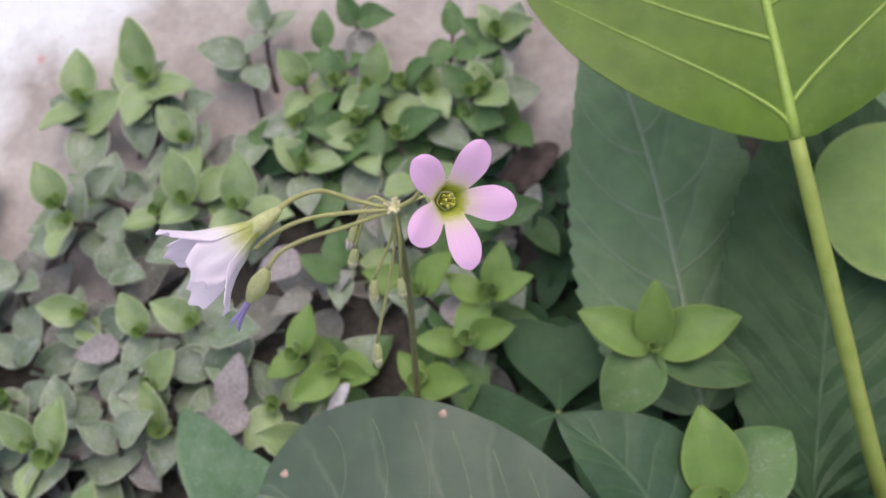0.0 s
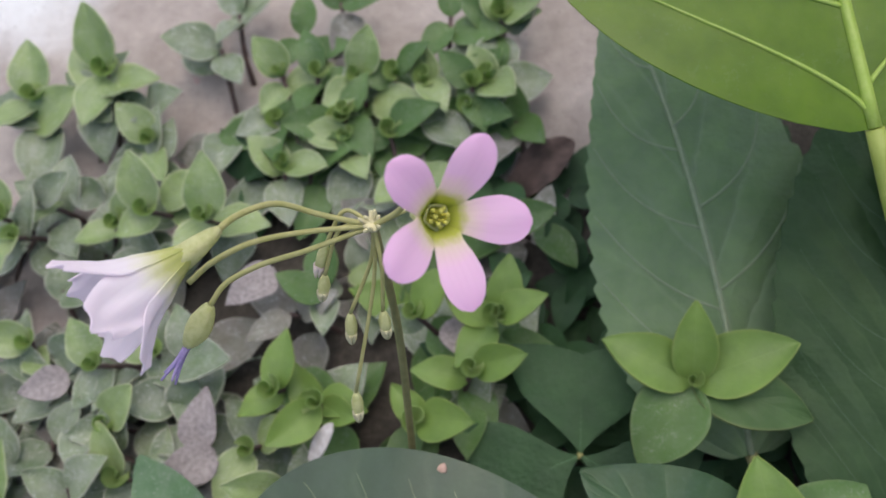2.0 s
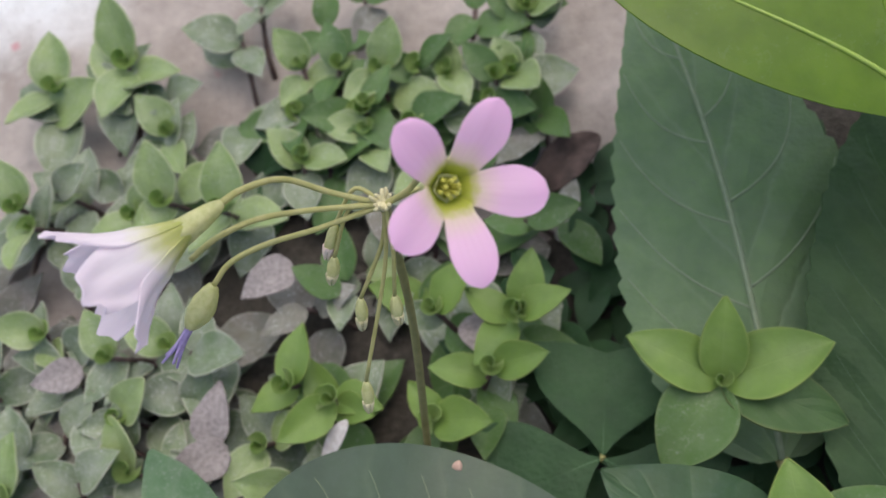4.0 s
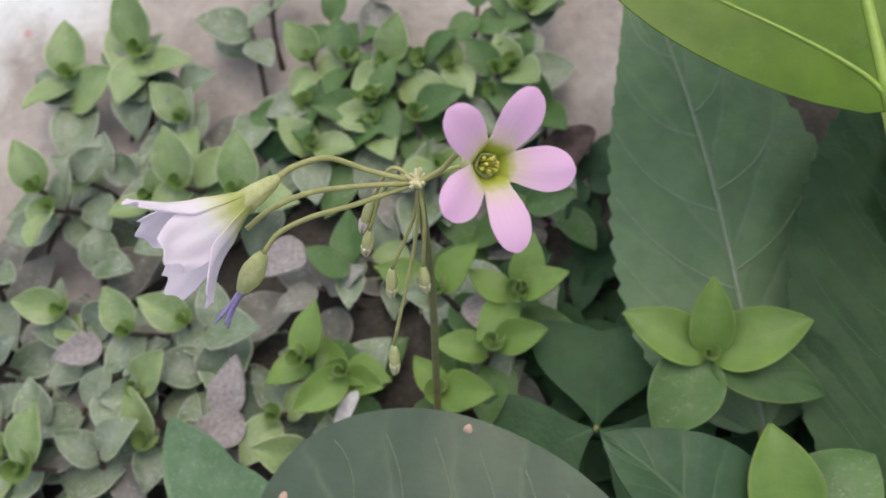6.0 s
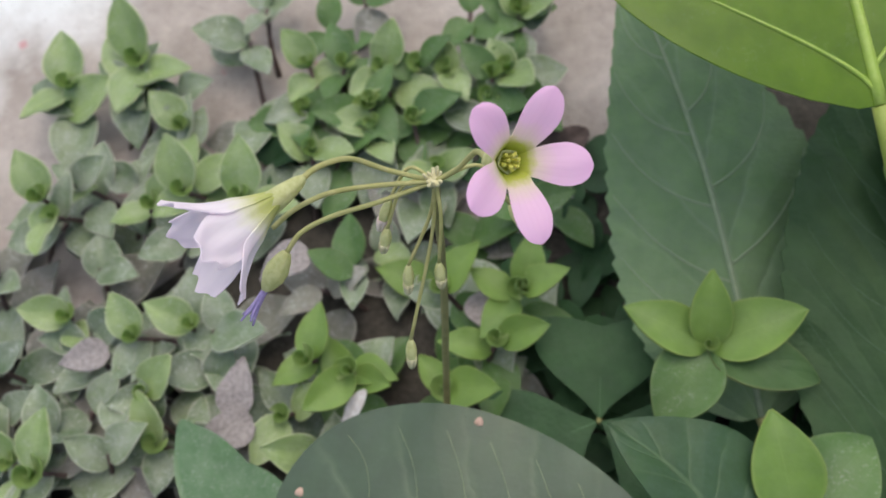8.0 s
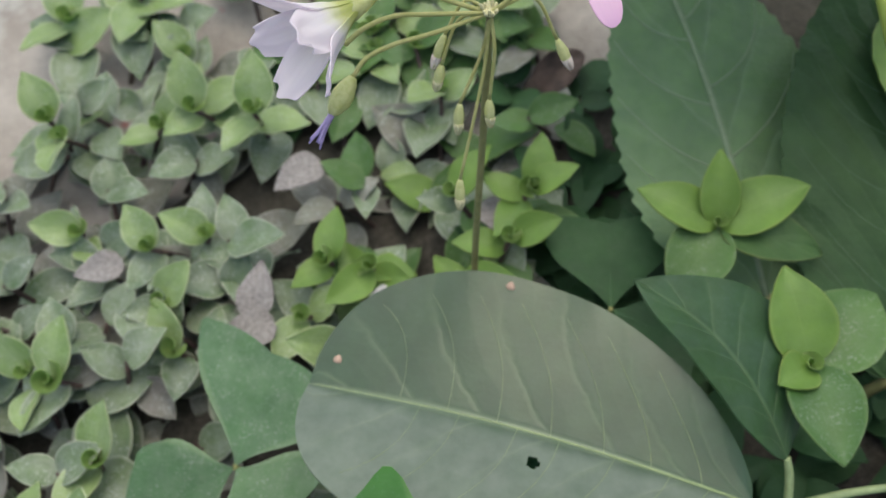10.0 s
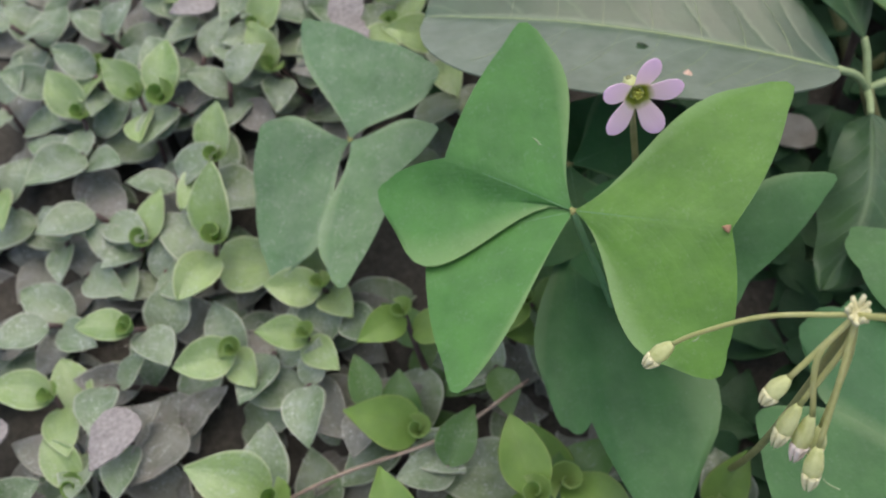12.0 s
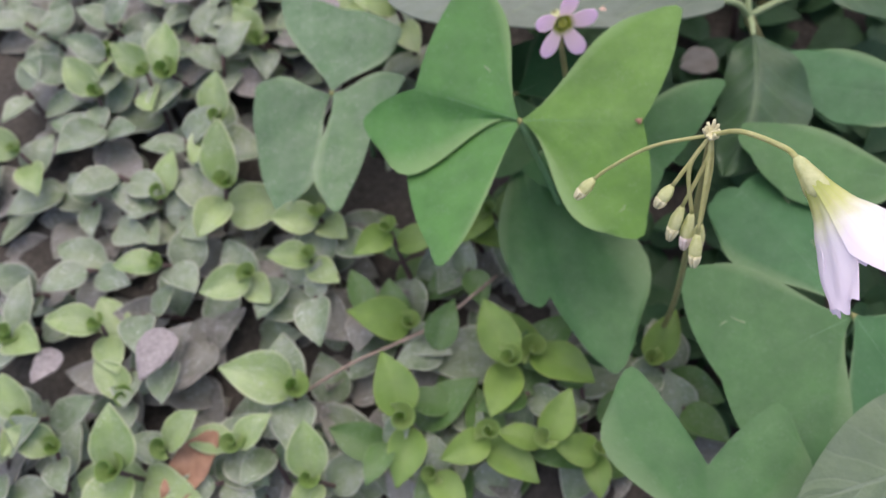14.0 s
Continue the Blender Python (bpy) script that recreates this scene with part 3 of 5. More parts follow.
shoot(-0.239, -0.044, 0.024, -40, 0.0193, 0.5)
shoot(-0.225, -0.086, 0.027, 146, 0.0120, 0.5)
shoot(-0.086, 0.039, 0.034, 162, 0.0120, 0.8)
shoot(-0.143, 0.061, 0.027, 45, 0.0120, 0.6)
shoot(-0.200, 0.026, 0.027, -140, 0.0176, 0.4)
shoot(-0.228, 0.052, 0.024, 60, 0.0150, 0.4)
shoot(-0.175, -0.061, 0.017, -123, 0.0206, 0.0)
shoot(-0.199, -0.066, 0.023, -91, 0.0120, 0.2)
shoot(-0.186, -0.066, 0.024, -94, 0.0136, 0.1)
shoot(-0.146, -0.046, 0.021, -119, 0.0129, 0.2)
shoot(-0.135, -0.058, 0.026, -92, 0.0162, 0.3)
shoot(-0.232, -0.029, 0.020, 134, 0.0150, 0.2)
shoot(-0.211, -0.027, 0.024, -157, 0.0120, 0.3)
shoot(-0.196, 0.005, 0.026, -155, 0.0131, 0.2)
shoot(-0.212, 0.056, 0.021, 158, 0.0128, 0.2)
shoot(-0.120, -0.066, 0.023, 101, 0.0120, 0.1, lush=True)
shoot(-0.084, -0.060, 0.021, -84, 0.0120, 0.3, lush=True)
shoot(-0.072, -0.094, 0.028, -48, 0.0210, 0.6, lush=True)
shoot(-0.121, -0.111, 0.029, -128, 0.0148, 0.4, lush=True)
shoot(-0.100, -0.103, 0.024, 168, 0.0120, 0.4, lush=True)
shoot(-0.077, -0.106, 0.027, -169, 0.0132, 0.4, lush=True)
shoot(-0.110, -0.122, 0.024, -66, 0.0120, 0.5, lush=True)
shoot(-0.177, -0.109, 0.024, 180, 0.0120, 0.3)
shoot(-0.189, -0.095, 0.030, 14, 0.0120, 0.5)
shoot(-0.158, -0.103, 0.023, -132, 0.0120, 0.3)
shoot(-0.240, -0.083, 0.026, 10, 0.0125, 0.3)
shoot(-0.060, -0.128, 0.025, 157, 0.0120, 0.6, lush=True)
shoot(-0.060, -0.108, 0.026, 106, 0.0120, 0.4, lush=True)
shoot(-0.038, -0.106, 0.030, 47, 0.0120, 0.5, lush=True)
shoot(-0.031, -0.121, 0.023, -62, 0.0120, 0.3, lush=True)
shoot(-0.170, 0.012, 0.026, 19, 0.0120, 0.3)
shoot(-0.124, -0.037, 0.021, -45, 0.0120, 0.3)
shoot(-0.101, -0.085, 0.026, 57, 0.0120, 0.4, lush=True)
shoot(-0.193, -0.049, 0.026, -93, 0.0161, 0.2)
shoot(-0.189, 0.175, 0.016, 99, 0.0210, 0.9, leaves=5, trail=0.024)
shoot(-0.163, 0.184, 0.017, 97, 0.0210, 1.0, leaves=5, trail=0.024)
shoot(-0.124, 0.190, 0.013, 176, 0.0193, 0.3, leaves=3, trail=0.024)
shoot(-0.118, 0.203, 0.013, 105, 0.0120, 0.3, leaves=3, trail=0.024)
shoot(-0.095, 0.192, 0.013, 89, 0.0120, 0.3, leaves=3, trail=0.024, lush=True)
shoot(-0.078, 0.158, 0.017, 57, 0.0165, 1.0, leaves=5, trail=0.024, lush=True)
shoot(-0.080, 0.156, 0.016, -177, 0.0169, 0.8, leaves=5, trail=0.024, lush=True)
shoot(-0.088, 0.174, 0.016, 105, 0.0120, 0.8, leaves=5, trail=0.024, lush=True)
shoot(-0.037, 0.164, 0.017, 128, 0.0122, 1.0, leaves=5, trail=0.024, lush=True)
shoot(-0.038, 0.158, 0.014, -21, 0.0120, 0.5, leaves=5, trail=0.024, lush=True)
shoot(-0.134, 0.123, 0.033, 99, 0.0120, 0.9)
shoot(-0.113, 0.117, 0.037, 90, 0.0120, 1.0)
shoot(-0.183, 0.125, 0.031, 120, 0.0157, 0.9)
shoot(-0.179, 0.119, 0.029, -81, 0.0133, 0.5)
shoot(-0.160, 0.136, 0.013, 149, 0.0120, 0.4, leaves=3, trail=0.024)
shoot(-0.119, 0.157, 0.012, -101, 0.0128, 0.2, leaves=3, trail=0.024)
shoot(-0.150, 0.153, 0.012, 65, 0.0120, 0.2, leaves=3, trail=0.024)
shoot(-0.168, 0.177, 0.013, 146, 0.0146, 0.3, leaves=3, trail=0.024)
shoot(-0.148, 0.169, 0.013, 11, 0.0139, 0.3, leaves=3, trail=0.024)
shoot(-0.090, 0.141, 0.013, 4, 0.0172, 0.3, leaves=3, trail=0.024, lush=True)
shoot(-0.064, 0.152, 0.015, 14, 0.0159, 0.7, leaves=5, trail=0.024, lush=True)
shoot(-0.044, 0.193, 0.013, 97, 0.0120, 0.3, leaves=3, trail=0.024, lush=True)
shoot(-0.028, 0.191, 0.013, -3, 0.0120, 0.3, leaves=3, trail=0.024, lush=True)
shoot(-0.024, 0.153, 0.012, -48, 0.0120, 0.2, leaves=3, trail=0.024, lush=True)
shoot(-0.029, 0.085, 0.033, 76, 0.0120, 0.9, lush=True)
shoot(-0.030, 0.085, 0.033, 9, 0.0149, 0.7, lush=True)
shoot(-0.081, 0.095, 0.024, 159, 0.0120, 0.4, lush=True)
shoot(-0.091, 0.091, 0.023, -145, 0.0120, 0.1, lush=True)
shoot(-0.170, 0.086, 0.027, 167, 0.0140, 0.7)
shoot(-0.163, 0.080, 0.024, 34, 0.0129, 0.3)
shoot(-0.077, 0.062, 0.037, -143, 0.0120, 1.0, lush=True)
shoot(-0.080, 0.064, 0.030, -18, 0.0166, 0.8, lush=True)
shoot(-0.091, 0.067, 0.033, 78, 0.0120, 0.8, lush=True)
shoot(-0.141, 0.053, 0.023, 89, 0.0120, 0.4)
shoot(-0.173, 0.050, 0.024, 109, 0.0165, 0.3)
shoot(-0.152, 0.043, 0.027, 31, 0.0120, 0.3)
shoot(-0.180, 0.041, 0.030, 127, 0.0120, 0.8)
shoot(-0.194, 0.071, 0.026, 33, 0.0120, 0.3)
shoot(-0.166, 0.104, 0.020, -18, 0.0182, 0.2)
shoot(-0.129, 0.080, 0.028, 154, 0.0120, 0.6)
shoot(-0.122, 0.078, 0.029, -9, 0.0192, 0.4)
shoot(-0.124, 0.068, 0.021, -175, 0.0120, 0.2)
shoot(-0.037, 0.071, 0.030, 13, 0.0143, 0.6, lush=True)
shoot(-0.038, 0.062, 0.021, -91, 0.0120, 0.3, lush=True)
shoot(-0.053, 0.088, 0.027, 34, 0.0120, 0.5, lush=True)
shoot(-0.197, 0.104, 0.029, -138, 0.0120, 0.4)
shoot(-0.099, 0.052, 0.028, -121, 0.0120, 0.7)
shoot(-0.146, 0.077, 0.030, 117, 0.0120, 0.6)
shoot(-0.194, 0.057, 0.025, -101, 0.0120, 0.6)
shoot(-0.062, 0.172, 0.015, 16, 0.0120, 0.7, leaves=5, trail=0.024, lush=True)
shoot(-0.082, 0.204, 0.012, -2, 0.0129, 0.2, leaves=3, trail=0.024, lush=True)
shoot(-0.102, 0.159, 0.014, -80, 0.0141, 0.5, leaves=5, trail=0.024, lush=True)
shoot(-0.053, 0.058, 0.027, -5, 0.0120, 0.7, lush=True)
shoot(-0.028, 0.114, 0.024, 12, 0.0120, 0.3, lush=True)
shoot(-0.120, 0.047, 0.018, -176, 0.0140, 0.0)
shoot(-0.160, 0.071, 0.020, -144, 0.0120, 0.2)
shoot(-0.161, 0.057, 0.023, 51, 0.0120, 0.5)
shoot(-0.152, 0.063, 0.021, -80, 0.0153, 0.3)
shoot(-0.139, 0.046, 0.024, 100, 0.0120, 0.6)
shoot(-0.167, 0.073, 0.021, 107, 0.0120, 0.3)
shoot(-0.178, 0.134, 0.022, 32, 0.0120, 0.4)
shoot(-0.137, 0.111, 0.021, -158, 0.0139, 0.3)
shoot(-0.148, 0.124, 0.024, 56, 0.0120, 0.6)
shoot(-0.149, 0.076, 0.022, 165, 0.0154, 0.4)
shoot(-0.123, 0.063, 0.022, 71, 0.0120, 0.4)
shoot(-0.138, 0.077, 0.021, -112, 0.0120, 0.3)
shoot(-0.100, 0.175, 0.016, 129, 0.0120, 0.8, leaves=5, trail=0.024)
shoot(-0.074, 0.172, 0.016, 75, 0.0127, 0.9, leaves=5, trail=0.024)
shoot(-0.052, 0.169, 0.015, -67, 0.0120, 0.7, leaves=5, trail=0.024)
shoot(-0.032, 0.167, 0.015, -47, 0.0120, 0.7, leaves=5, trail=0.024)
shoot(-0.077, 0.150, 0.016, 179, 0.0156, 0.9, leaves=5, trail=0.024)
shoot(-0.145, 0.156, 0.015, 135, 0.0124, 0.6, leaves=5, trail=0.024)
shoot(-0.098, 0.143, 0.015, -17, 0.0136, 0.6, leaves=5, trail=0.024)
shoot(-0.056, 0.133, 0.015, -130, 0.0120, 0.6, leaves=5, trail=0.024)
shoot(-0.027, 0.191, 0.015, -0, 0.0120, 0.6, leaves=5, trail=0.024)
shoot(-0.189, -0.008, 0.019, 142, 0.0120, 0.3)
shoot(-0.208, 0.001, 0.020, 121, 0.0120, 0.4)
shoot(-0.177, -0.014, 0.019, -52, 0.0120, 0.3)
shoot(-0.202, -0.010, 0.017, -36, 0.0139, 0.1)
shoot(-0.183, -0.004, 0.021, 60, 0.0120, 0.5)

shoot(-0.083, -0.043, 0.032, 150, 0.0120, 0.9, lush=True)


# shoots that fill the carpet between the tall ones
fill = random.Random(21)
placed, rest = [], []
for k in range(5200):
    x, y = fill.uniform(-0.36, 0.14), fill.uniform(-0.24, 0.17)
    edge = 0.142 + 0.025 * noise.noise((x * 16, 0.4, 2.0)) - 0.04 * max(0.0, -0.13 - x) - (0.25 * max(0.0, x + 0.03))
    if y > edge or fill.random() < 0.02 or any((x - a) ** 2 + (y - b) ** 2 < (0.0195 if x < -0.045 else 0.0135) ** 2 for a, b in placed):
        continue
    placed.append((x, y))
    if x < -0.045 and fill.random() < (0.52 if y > 0.015 else 0.26):
        continue
    # low leaves under the broad plants, coloured dark in place of their shade
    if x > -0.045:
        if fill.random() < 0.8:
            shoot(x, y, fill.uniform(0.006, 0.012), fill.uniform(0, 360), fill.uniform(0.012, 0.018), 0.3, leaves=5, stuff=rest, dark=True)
        continue
    green = x > -0.12 and y > -0.03
    f = fill.choice((0.1, 0.3, 0.4, 0.5, 0.6) if green else (0.0, 0.0, 0.05, 0.15, 0.25, 0.4))
    near = -0.27 < x < -0.02 and -0.16 < y < 0.13 and shoot_count < 295
    shoot(x, y, fill.uniform(0.002, 0.009), fill.uniform(0, 360), fill.uniform(0.0155, 0.020), f, leaves=6, stuff=None if near else rest, lush=green and fill.random() < 0.6, dark=green and fill.random() < 0.3)
joined("ground_cover", rest, "dusty grey-green ground cover of small pointed leaves", "ground cover")


# ---- broad-leaved plants ----
def broad_leaf(name, thing, mat, base, tip, width, up=(0, 0, 1), label="", **shape):
    length = (Vector(tip) - Vector(base)).length
    me = blade(name, length, width, nu=shape.pop("nu", 24), nv=shape.pop("nv", 7), **shape)
    return put(link_mesh(name, me, mat, thing, label), span(base, tip, up), thing)


def vein(leaf, name, mat, start, end, r0, r1, bow=0.0, nv=7, nu=24, lift=0.0):
    """A raised vein on a blade, from start to end, both as (along, across)."""
    cols = 2 * nv + 1
    co = leaf.data.vertices

    def surface(u, v):
        a, c = min(max(u, 0.0), 0.9999) * nu, (min(max(v, -0.9999), 0.9999) + 1) * nv
        i, j = int(a), int(c)
        p = lambda r, s: co[r * cols + s].co
        return (p(i, j) * (1 - a + i) + p(i + 1, j) * (a - i)) * (1 - c + j) + (p(i, j + 1) * (1 - a + i) + p(i + 1, j + 1) * (a - i)) * (c - j)

    line = []
    for k in range(9):
        t = k / 8
        u = start[0] + (end[0] - start[0]) * t + bow * math.sin(math.pi * t)
        v = start[1] + (end[1] - start[1]) * t
        line.append(surface(u, v) + Vector((0, 0, lift)))
    link_mesh(name, tube(name, line, r0, r1, 2, 6), mat, leaf)


def veins(leaf, mat, r, count, first=0.08, last=0.86, reach=0.28, across=0.82, nv=7, nu=24, seed=0, side=0.55):
    rng = random.Random(seed)
    vein(leaf, "midrib", mat, (0.0, 0.0), (0.985, 0.0), r, r * 0.3, 0, nv, nu)
    for k in range(count):
        for s in (-1, 1):
            u = first + (last - first) * (k + (0.25 if s > 0 else 0)) / count + rng.uniform(-0.015, 0.015)
            vein(leaf, "side_vein", mat, (u, 0.0), (min(0.97, u + reach * rng.uniform(0.85, 1.1) * (1 - 0.45 * u)), s * across), r * side * (1 - 0.5 * u), r * 0.12, -0.03, nv, nu, 0.00005)


def stalk(thing, points, r0, r1, mat, name="stalk", knots=0.0, label=""):
    return put(link_mesh(name, tube(name, points, r0, r1, 6, 9, knots), mat, thing, label), Matrix(), thing)


serrated = empty("serrated_plant", (0.045, 0.02, 0.0), "dusty dark green plant with large serrated leaves and pale veins", "plant")
stalk(serrated, [(0.045, 0.02, -0.001), (0.038, 0.034, 0.018), (0.0315, 0.046, 0.033)], 0.0022, 0.0016, STALK)
first = broad_leaf("serrated_leaf", serrated, DEEP, (0.0315, 0.046, 0.033), (0.0050, 0.1880, 0.045), 0.064, label="broad dark blade with pale veins", low=0.60, high=1.25, arch=0.025, left=-0.04, right=-0.10, lean=0.06,
                   wave=0.007, teeth=23, tooth=0.06, nu=92, sway=0.030)
veins(first, DULL_VEIN, 0.0009, 5, nu=92, seed=2, reach=0.24, across=0.93, side=0.42)
stalk(serrated, [(0.045, 0.02, -0.001), (0.050, 0.018, 0.018), (0.058, 0.020, 0.036)], 0.002, 0.0015, STALK)
second = broad_leaf("serrated_leaf", serrated, WRINKLED, (0.058, 0.020, 0.036), (0.0780, 0.1400, 0.053), 0.058, label="wrinkled blade lying in shade, coloured darker", low=0.6, high=0.6, arch=0.02, left=0.02, right=-0.15, wave=0.016, teeth=19, tooth=0.05, nu=76)
veins(second, DARK_VEIN, 0.0004, 7, nu=76, seed=4, reach=0.24)

broad = empty("broadleaf_seedling", (0.030, -0.018, 0.0), "dark green seedling with broad glossy rounded leaves", "plant")
JOIN = (0.0212, -0.0121, 0.0544)
stalk(broad, [(0.030, -0.018, -0.001), (0.030, -0.016, 0.03), JOIN], 0.0022, 0.0017, STALK, "stem")
stalk(broad, [JOIN, (0.0165, -0.0120, 0.062), (0.0105, -0.0120, 0.067)], 0.0011, 0.0010, VEIN)
main = broad_leaf("broad_leaf", broad, BROAD_DUST_SHEEN, (0.0105, -0.0120, 0.067), (-0.087, 0.021, 0.072), 0.064, label="dark rounded blade with pale midrib and a small hole", low=0.62, high=0.42, arch=0.028, left=0.52, right=0.04, lean=0.09,
                  wave=0.006, sway=0.02, nu=144, nv=40)
veins(main, VEIN, 0.00040, 7, nu=144, nv=40, seed=6, reach=0.16, side=0.2)
for u, v in ((0.36, -0.62), (0.61, 0.93), (0.95, 0.35)):
    spot = main.data.vertices[round(u * 144) * 81 + round((v + 1) * 40)].co
    mark = lathe("blemish", [(0.0002, -0.0003), (0.0011, -0.0001), (0.0010, 0.0002), (0.0002, 0.00035)], 9, 3, 0.15)
    link_mesh("blemish", mark, BLEMISH, main).matrix_basis = Matrix.Translation(spot) @ pose(0, 0, 0, 90, 0, 0)
eaten = [p.index for p in main.data.polygons if len(p.vertices) == 4 and (p.center.y / 0.1024 - 0.47) ** 2 * 0.01 + (p.center.x + 0.0050) ** 2 < 0.0014 ** 2]
bm = bmesh.new()
bm.from_mesh(main.data)
bm.faces.ensure_lookup_table()
bmesh.ops.delete(bm, geom=[bm.faces[i] for i in eaten], context="FACES")
bm.to_mesh(main.data)
bm.free()
stalk(broad, [JOIN, (0.0215, -0.006, 0.060), (0.021, -0.002, 0.063)], 0.0011, 0.0009, VEIN)
broad_leaf("broad_leaf", broad, BROAD, (0.021, -0.002, 0.063), (-0.009, 0.039, 0.075), 0.030, up=(0.3, -0.2, 1), label="folded younger blade", low=0.7, high=0.85, arch=0.04, left=0.35, right=-0.25, lean=0.30, wave=0.010, sway=0.10)
stalk(broad, [JOIN, (0.0205, -0.016, 0.0555), (0.0195, -0.020, 0.0555)], 0.0011, 0.0009, VEIN)
broad_leaf("broad_leaf", broad, BROAD, (0.0195, -0.020, 0.0555), (-0.0030, -0.0611, 0.0490), 0.027, up=(0.25, 0.2, 1), label="hanging blade with a wavy margin", low=0.5, high=0.7, arch=0.06, left=-0.1, right=-0.5, lean=-0.35, sway=-0.08, wave=0.036)
stalk(broad, [JOIN, (0.034, -0.010, 0.056), (0.046, -0.009, 0.055)], 0.0011, 0.0009, VEIN)
broad_leaf("broad_leaf", broad, BROAD, (0.046, -0.009, 0.055), (0.095, 0.0, 0.045), 0.042, label="outer blade", low=0.6, high=0.55, arch=0.03, left=-0.2, right=-0.1, wave=0.008)

lime = empty("lime_seedling", (0.092, 0.000, 0.0), "tall seedling with one large shiny lime-green leaf", "plant")
PET = (0.0515, 0.0990, 0.1000)
stalk(lime, [(0.092, 0.000, -0.001), (0.075, 0.026, 0.040), (0.062, 0.062, 0.074), PET], 0.0026, 0.0019, LIME_STALK, "stem", 0.03)
lime_blade = broad_leaf("lime_leaf", lime, LIME, PET, (0.0370, 0.2050, 0.1180), 0.118, low=0.72, high=0.66, label="shiny lime-green blade with pale veins", arch=0.03, left=0.16, right=0.16, wave=0.003, nu=32, nv=9)
veins(lime_blade, LIME_VEIN, 0.0015, 4, nu=32, nv=9, seed=8, reach=0.34, first=0.03, side=0.42, across=0.9)

grey = empty("grey_leaf_weed", (0.030, -0.165, 0.0), "weed with a pale grey-green rounded leaf", "plant")
stalk(grey, [(0.030, -0.165, -0.001), (0.026, -0.160, 0.05), (0.0140, -0.1560, 0.095)], 0.0016, 0.0012, STALK)
broad_leaf("grey_leaf", grey, GREYISH, (0.0140, -0.1560, 0.095), (-0.0313, -0.1585, 0.100), 0.034, low=0.40, high=0.95, arch=0.02, left=-0.1, right=-0.1, wave=0.004, label="pale underside of a rounded leaf")

side_plant = empty("round_leaf_weed", (0.13, 0.07, 0.0), "green weed with rounded leaves in the shade", "plant")
stalk(side_plant, [(0.13, 0.07, -0.001), (0.127, 0.080, 0.030), (0.120, 0.100, 0.050)], 0.002, 0.0015, STALK)
broad_leaf("round_leaf", side_plant, LEMON, (0.120, 0.100, 0.050), (0.0640, 0.0985, 0.060), 0.050, low=0.5, high=0.45, arch=0.03, left=-0.1, right=-0.1, wave=0.006)
stalk(side_plant, [(0.13, 0.07, -0.001), (0.125, 0.10, 0.02), (0.115, 0.13, 0.030)], 0.002, 0.0015, STALK)
broad_leaf("round_leaf", side_plant, DEEP, (0.115, 0.13, 0.030), (0.078, 0.136, 0.032), 0.036, low=0.5, high=0.5, arch=0.03, left=-0.1, right=-0.1, wave=0.006)

stalk(side_plant, [(0.13, 0.07, -0.001), (0.126, 0.062, 0.010), (0.120, 0.058, 0.016)], 0.002, 0.0015, STALK)
broad_leaf("round_leaf", side_plant, BROAD, (0.120, 0.058, 0.016), (0.066, 0.060, 0.020), 0.052, low=0.5, high=0.5, arch=0.03, left=-0.2, right=-0.2, wave=0.006, label="low dark blue-green blade")


def whorl(name, label, foot, heart, tips, mat_tones):
    """A fresh shoot with wide leaves at given places round its heart."""
    thing = empty(name, foot, label, "plant")
    put(link_mesh("stem", tube("stem", [foot, Vector(foot).lerp(Vector(heart), 0.5) + Vector((0.001, 0.001, 0)), heart], 0.0014, 0.0011, 4, 7), STEM_RED, thing), Matrix(), thing)
    for k, (tip, width) in enumerate(tips):
        length = (Vector(tip) - Vector(heart)).length
        me = blade("leaf", length, width, 0.60, 0.90, 14, 4, arch=0.07, cup=0.25, wave=0.008, thick=0.0004, seed=k + 3)
        put(link_mesh("leaf", me, mat_tones[k], thing), span(heart, tip), thing)
    r = link_mesh("rolled_leaf", ROLLED[1], None, thing)
    put(r, Matrix.Translation(heart) @ Matrix.Scale(0.011, 4), thing)
    return thing


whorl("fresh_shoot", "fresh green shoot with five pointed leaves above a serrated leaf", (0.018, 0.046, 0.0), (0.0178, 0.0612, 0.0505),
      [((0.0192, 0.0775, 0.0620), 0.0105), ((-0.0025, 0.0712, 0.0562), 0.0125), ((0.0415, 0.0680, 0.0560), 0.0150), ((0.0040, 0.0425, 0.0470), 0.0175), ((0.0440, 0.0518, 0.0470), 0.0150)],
      [LEMON, LEMON, LEMON, LUSH, DIM])
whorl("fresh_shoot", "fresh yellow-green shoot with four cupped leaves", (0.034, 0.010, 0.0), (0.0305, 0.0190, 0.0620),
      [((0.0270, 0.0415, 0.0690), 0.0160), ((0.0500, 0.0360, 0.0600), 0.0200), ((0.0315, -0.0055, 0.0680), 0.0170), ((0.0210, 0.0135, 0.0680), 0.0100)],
      [LEMON, LUSH, LUSH, LEMON])


